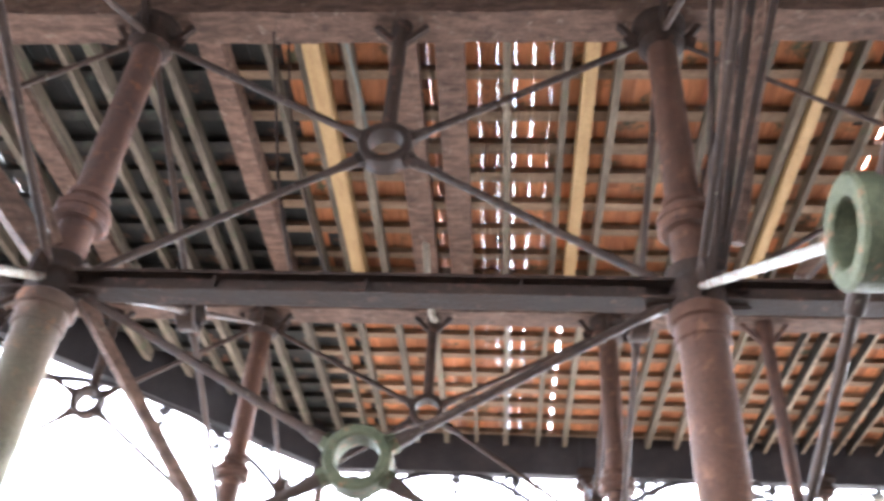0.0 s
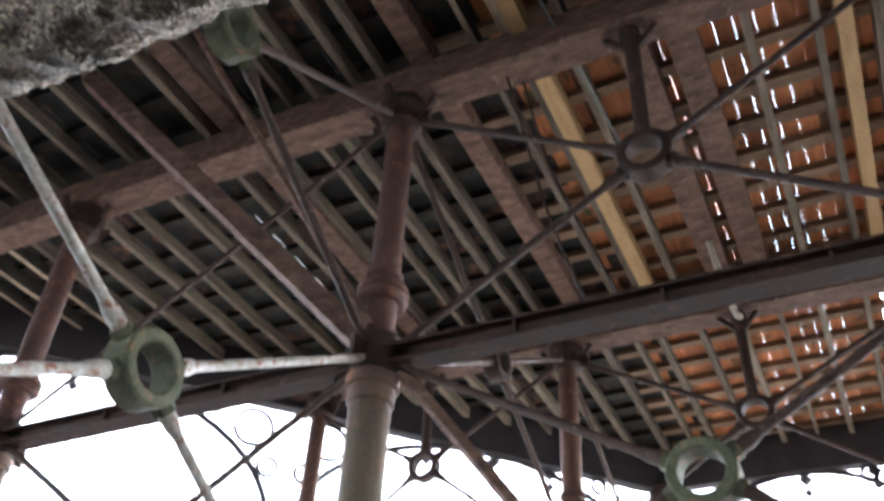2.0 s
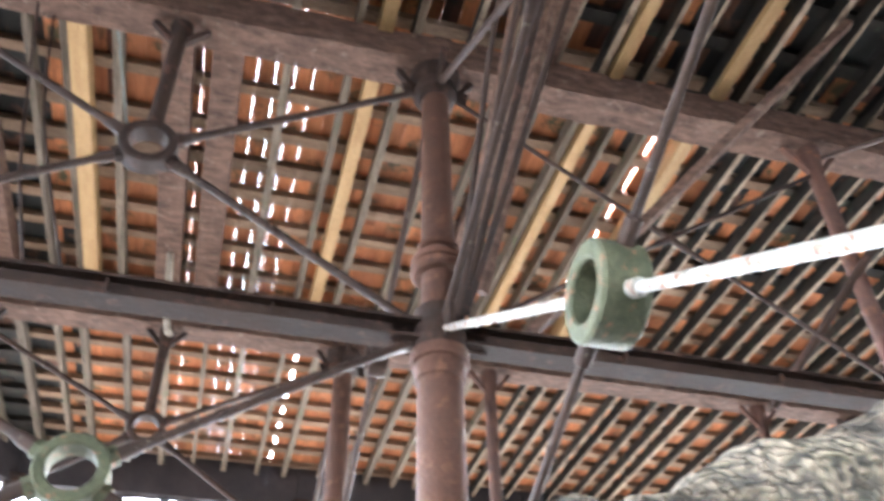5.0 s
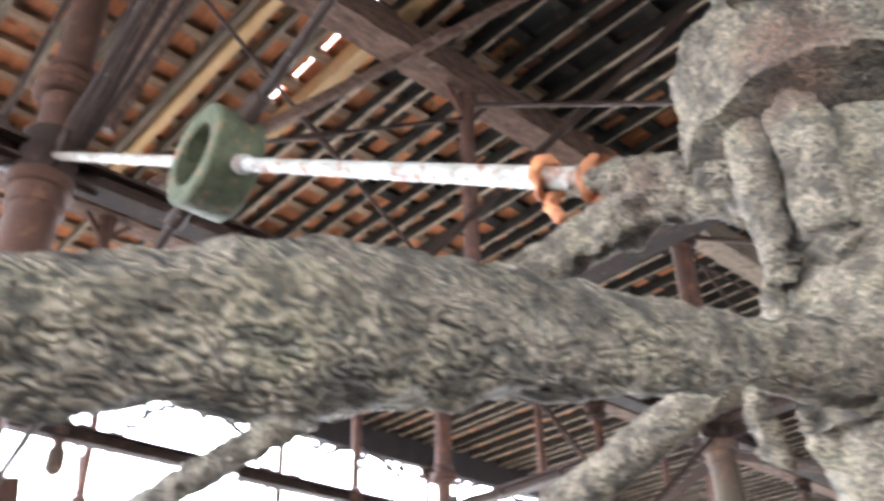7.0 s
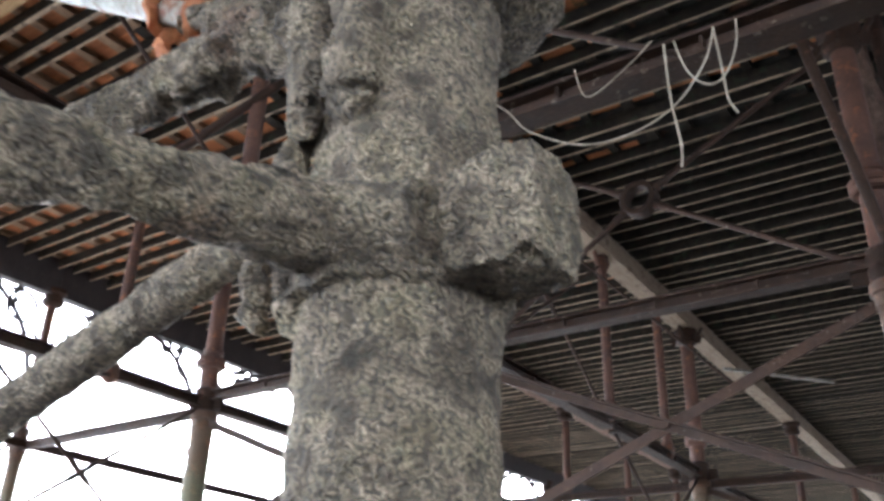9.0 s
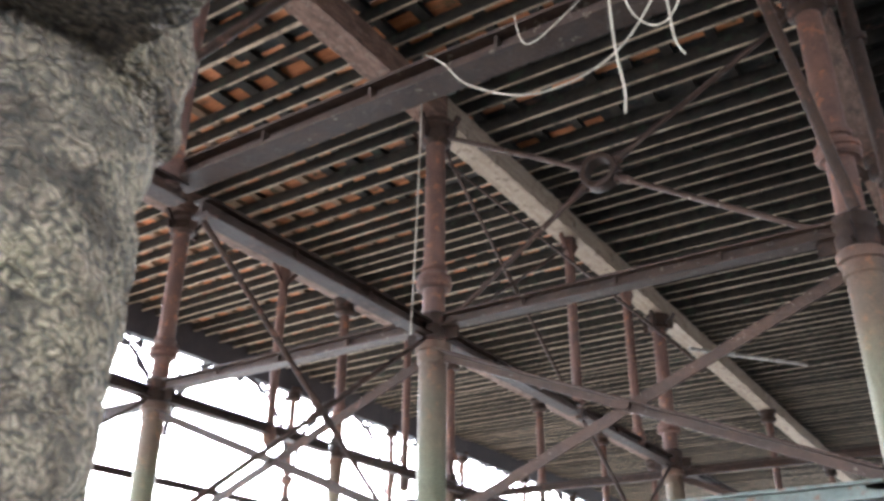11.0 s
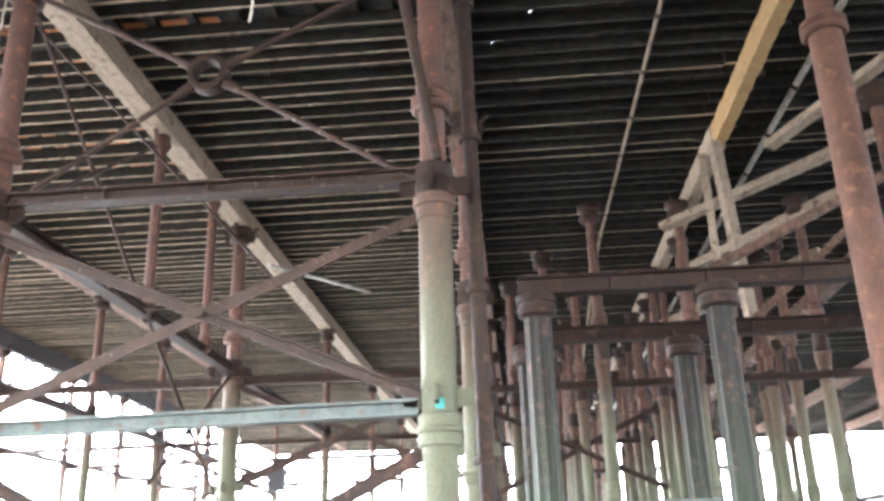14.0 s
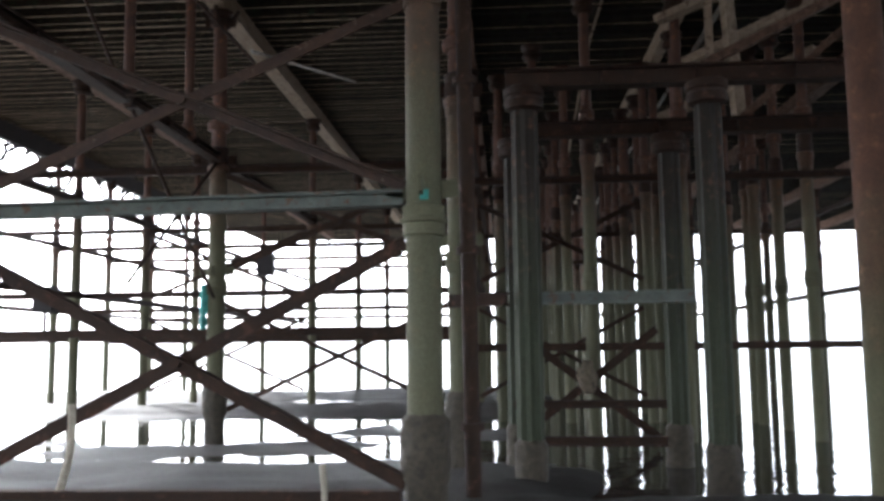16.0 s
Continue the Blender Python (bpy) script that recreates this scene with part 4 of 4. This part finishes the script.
for dx, dy, r, mat in ((2.75, 0.5, 0.026, DARK_IRON), (2.5, 0.28, 0.02, ROD_IRON), (3.1, 0.75, 0.022, DARK_IRON), (2.2, 0.12, 0.02, ROD_IRON)):
    pipe("slanting_pole", [(X1 + 0.13, YR + 0.06 + dy * 0.1, GZ + 0.1), (X1 + dx * 0.5, YR + dy * 0.55, GZ + 1.48), (X1 + dx, YR + dy, 7.46)], r, mat, "rusty iron pole slanting from a column joint to the deck", "pole")
pipe("tie_bar", [(X1 + 0.02, YO + 0.1, GZ + 0.1), (X1 + 0.02, YL - 0.14, TZ - 0.06)], 0.022, ROD_IRON, "thin rusty tie rod between two columns", "bar")
pipe("conduit", [(4.43, 4.0, 7.4), (4.43, 40, 7.4)], 0.045, PALE_IRON, "silver grey conduit clipped under the deck", "pipe", 26)
pipe("thin_pipe", [(2.42, 3.0, 7.4), (2.26, 17.7, 7.4)], 0.028, PALE_WOOD, "thin pale pipe under the deck", "pipe", 12)
pipe("thin_pipe", [(2.26, 17.7, 7.4), (1.95, 24, 5.0)], 0.028, PALE_WOOD, "thin pale pipe sagging from the deck", "pipe")
pipe("tie_bar", [(XN - 0.3, YB - 0.6, 6.95), (XN + 0.05, YB - 0.17, 4.75)], 0.05, DARK_IRON, "dark iron bar leaning on a column", "bar")
pipe("drain_pipe", [(XN + 0.3, YB + 0.25, 7.3), (XN + 0.36, YB + 0.3, 0.1)], 0.07, DARK_IRON, "dark iron pipe standing behind a column", "pipe", 5)
pipe("tie_bar", [(X1 + 0.1, YB + 0.1, 6.6), (X1 + 2.2, YB + 1.6, 4.3)], 0.016, ROD_IRON, "thin rusty iron tie bar", "bar")
pipe("tie_bar", [(X1 + 2.1, YB + 1.6, 4.5), (X1 + 2.5, YB + 5.6, 5.4)], 0.02, PALE_IRON, "thin pale iron tie bar", "bar")
pipe("tie_bar", [(X1 - 0.9, YA - 0.6, 5.0), (X1 + 2.0, YA + 0.5, 7.1)], 0.04, DARK_IRON, "dark iron bar slanting to the deck", "bar")
pipe("strut_pipe", [(-1.95, YA - 0.1, 4.85), (0.25, YA - 0.09, 4.85)], 0.03, IRON, "rusted pipe lying along a girder", "pipe", 2)
for a, b, w, lab in (((X1 + 0.1, YL - 0.06, GZ + 0.12), (-3.0, -5.5, 7.43), 0.15, "thick flaking timber leaning from a column joint"), ((X1 + 0.16, YL + 0.02, GZ + 0.2), (-2.66, -4.22, 7.43), 0.045, "thin worn timber leaning from a column joint"), ((X1 + 0.04, YR + 0.6, GZ + 0.1), (X1 + 1.1, YR + 3.2, 7.45), 0.07, "slanting worn timber prop"), ((X1 + 0.12, YR + 0.25, GZ + 0.3), (X1 + 0.9, YR + 0.75, 7.45), 0.07, "slanting worn timber prop"), ((X1 + 0.12, YR + 0.12, GZ + 0.3), (X1 + 1.3, YR + 0.4, 7.45), 0.06, "slanting worn timber prop"),
                     ((X1 - 0.02, YL + 0.2, GZ - 0.1), (X1 - 2.84, YL + 3.55, 0.02), 0.07, "slanting pale timber strut"), ((XR + 0.22, 12.3, 4.3), (XR + 0.14, 12.6, 7.1), 0.14, "upright timber prop under a beam"), ((XR - 0.15, 12.2, 4.3), (XR + 0.05, 13.0, 7.1), 0.11, "upright timber prop under a beam"),
                     ((2.6, 10.0, 4.36), (5.2, 9.4, 5.5), 0.09, "slanting timber brace on a cap beam"), ((3.4, 12.2, 4.2), (5.4, 12.4, 5.9), 0.1, "slanting timber brace on a cap beam"), ((3.0, 14.6, 6.6), (5.8, 12.6, 7.1), 0.22, "loose broken pale plank under the deck"), ((3.4, 17.0, 6.4), (6.2, 14.0, 7.0), 0.3, "loose broken pale plank under the deck"), ((4.2, 12.4, 6.9), (5.6, 10.2, 7.3), 0.2, "loose broken pale plank under the deck"), ((3.5, 20.0, 6.2), (6.5, 17.5, 7.0), 0.3, "loose broken pale plank under the deck")):
    tagged(part("timber_prop", Shape().bar(a, b, w, w * 0.5 if "plank" in lab else w), PALE_WOOD if "p" in lab[:3] or "plank" in lab or "upright" in lab else TIMBER, smooth=False), lab, "timber", "loose timbers")


def rope(pts, r, lab, mat=ROPE):
    pts = [Vector(p) for p in pts]
    fine = []
    for i in range(len(pts) - 1):
        p0, p1, p2, p3 = pts[max(i - 1, 0)], pts[i], pts[i + 1], pts[min(i + 2, len(pts) - 1)]
        for k in range(10):
            t = k / 10
            fine.append(0.5 * ((2 * p1) + (p2 - p0) * t + (2 * p0 - 5 * p1 + 4 * p2 - p3) * t * t + (3 * p1 - p0 - 3 * p2 + p3) * t ** 3))
    fine.append(pts[-1])
    tagged(part("rope", Shape().path(fine, r, 6), mat), lab, "rope", "hanging ropes")


rope([(X1 + 0.12, YL + 0.9, 7.45), (X1 - 0.3, YL + 1.05, 6.3), (X1 - 0.1, YL + 1.25, 5.5), (X1 + 0.05, YL + 1.5, 4.68)], 0.012, "loose dark cable drooping to a girder", DARK_IRON)
rope([(X1 - 0.05, YL + 1.0, 7.45), (X1 - 0.25, YL + 1.2, 6.2), (X1 + 0.02, YL + 1.7, 4.7)], 0.01, "loose dark cable drooping to a girder", DARK_IRON)
rope([(X1 + 0.6, -1.55, 7.6), (X1 + 0.35, -1.5, 7.3), (X1 - 0.4, -1.45, 7.35), (X1 - 1.6, -1.42, 7.5)], 0.014, "blue grey cable slung under the joists", GREY_IRON)
gy = YA - 0.2
rope([(-1.92, gy, 4.84), (-1.79, gy, 4.72), (-1.62, gy, 4.5), (-1.27, gy, 4.29), (-0.95, gy, 4.27), (-0.7, gy, 4.37), (-0.52, gy, 4.58), (-0.45, gy, 4.78)], 0.0055, "pale rope sagging from an iron girder")
rope([(-0.68, gy, 4.8), (-0.62, gy, 4.56), (-0.52, gy, 4.43), (-0.42, gy, 4.45), (-0.34, gy, 4.62), (-0.32, gy, 4.8)], 0.0055, "short looped rope on an iron girder")
rope([(-0.74, gy, 4.8), (-0.73, gy, 4.4), (-0.7, gy, 4.1), (-0.71, gy, 3.96)], 0.007, "frayed rope end hanging from a girder")
rope([(-0.45, gy, 4.8), (-0.43, gy, 4.5), (-0.42, gy, 4.3), (-0.38, gy, 4.19)], 0.007, "frayed rope end hanging from a girder")
rope([(-1.3, gy - 0.02, 4.84), (-1.22, gy - 0.02, 4.6), (-0.96, gy - 0.02, 4.72), (-0.8, gy - 0.02, 4.84)], 0.004, "thin slack cord caught on an iron girder")
pipe("tie_bar", [(X1 + 0.14, YA - 0.2, 6.9), (-0.62, YA - 0.12, 4.72)], 0.022, ROD_IRON, "thin rusty tie rod slanting to a girder", "bar")
tagged(part("iron_ring", Shape().ring((-0.22, YA + 0.02, 4.86), (0.9, 0.5, 0.2), 0.1, 0.07, 0.05, 20), DARK_IRON), "small dark iron ring hooked over a girder", "ring")
rope([(-3.85, YB - 0.7, 7.69), (-3.87, YB - 0.7, 6.0), (-3.92, YB - 0.7, 4.3)], 0.008, "straight pale rope hanging from the deck")
rope([(X2 + 1.0, YL + 1.9, 7.62), (X2 + 1.05, YL + 2.0, 6.8), (X2 + 0.98, YL + 2.05, 6.5), (X2 + 1.1, YL + 2.1, 6.35)], 0.035, "pale frayed cloth strip hanging from the deck")
rope([(XN - 0.75, YB - 0.32, 0.6), (XN - 0.73, YB - 0.33, 0.35), (XN - 0.75, YB - 0.33, 0.12)], 0.025, "limp pale weed hanging on a strut")
rope([(-2.9, YB - 0.2, 1.05), (-2.88, YB - 0.25, 0.7), (-2.95, YB - 0.25, 0.4)], 0.03, "limp pale weed hanging on crossed bars")
tagged(part("cloth_strip", Shape().bar((XN + 0.02, YB - 0.172, 2.62), (XN + 0.02, YB - 0.172, 2.7), 0.07, 0.008, up=(0, 1, 0)), TEAL, smooth=False), "small teal tag stuck on an iron column", "tag")
tagged(part("cloth_strip", rough_up(Shape().path([(X1 - 0.17, YD - 0.1, 2.5 - 0.1 * i) for i in range(8)], 0.06, 8), 0.1, 0.04, 9), TEAL), "torn teal net strip hanging beside a column", "net")
for x, y, z in ((-7.0, YD, 2.1), (-4.3, YD + 3.5, 2.95)):
    root = new("lamp_box")
    tagged(root, "dark square lamp box on an iron strut", "box", "lamp boxes")
    part("housing", Shape().box((x - 0.16, y - 0.12, z), (x + 0.16, y + 0.12, z + 0.4)).box((x - 0.18, y - 0.14, z + 0.4), (x + 0.18, y + 0.14, z + 0.43)), FASCIA, root, smooth=False)
    part("stem", Shape().tube((x, y, z - 0.3), (x, y, z + 0.02), 0.03, 8), FASCIA, root)
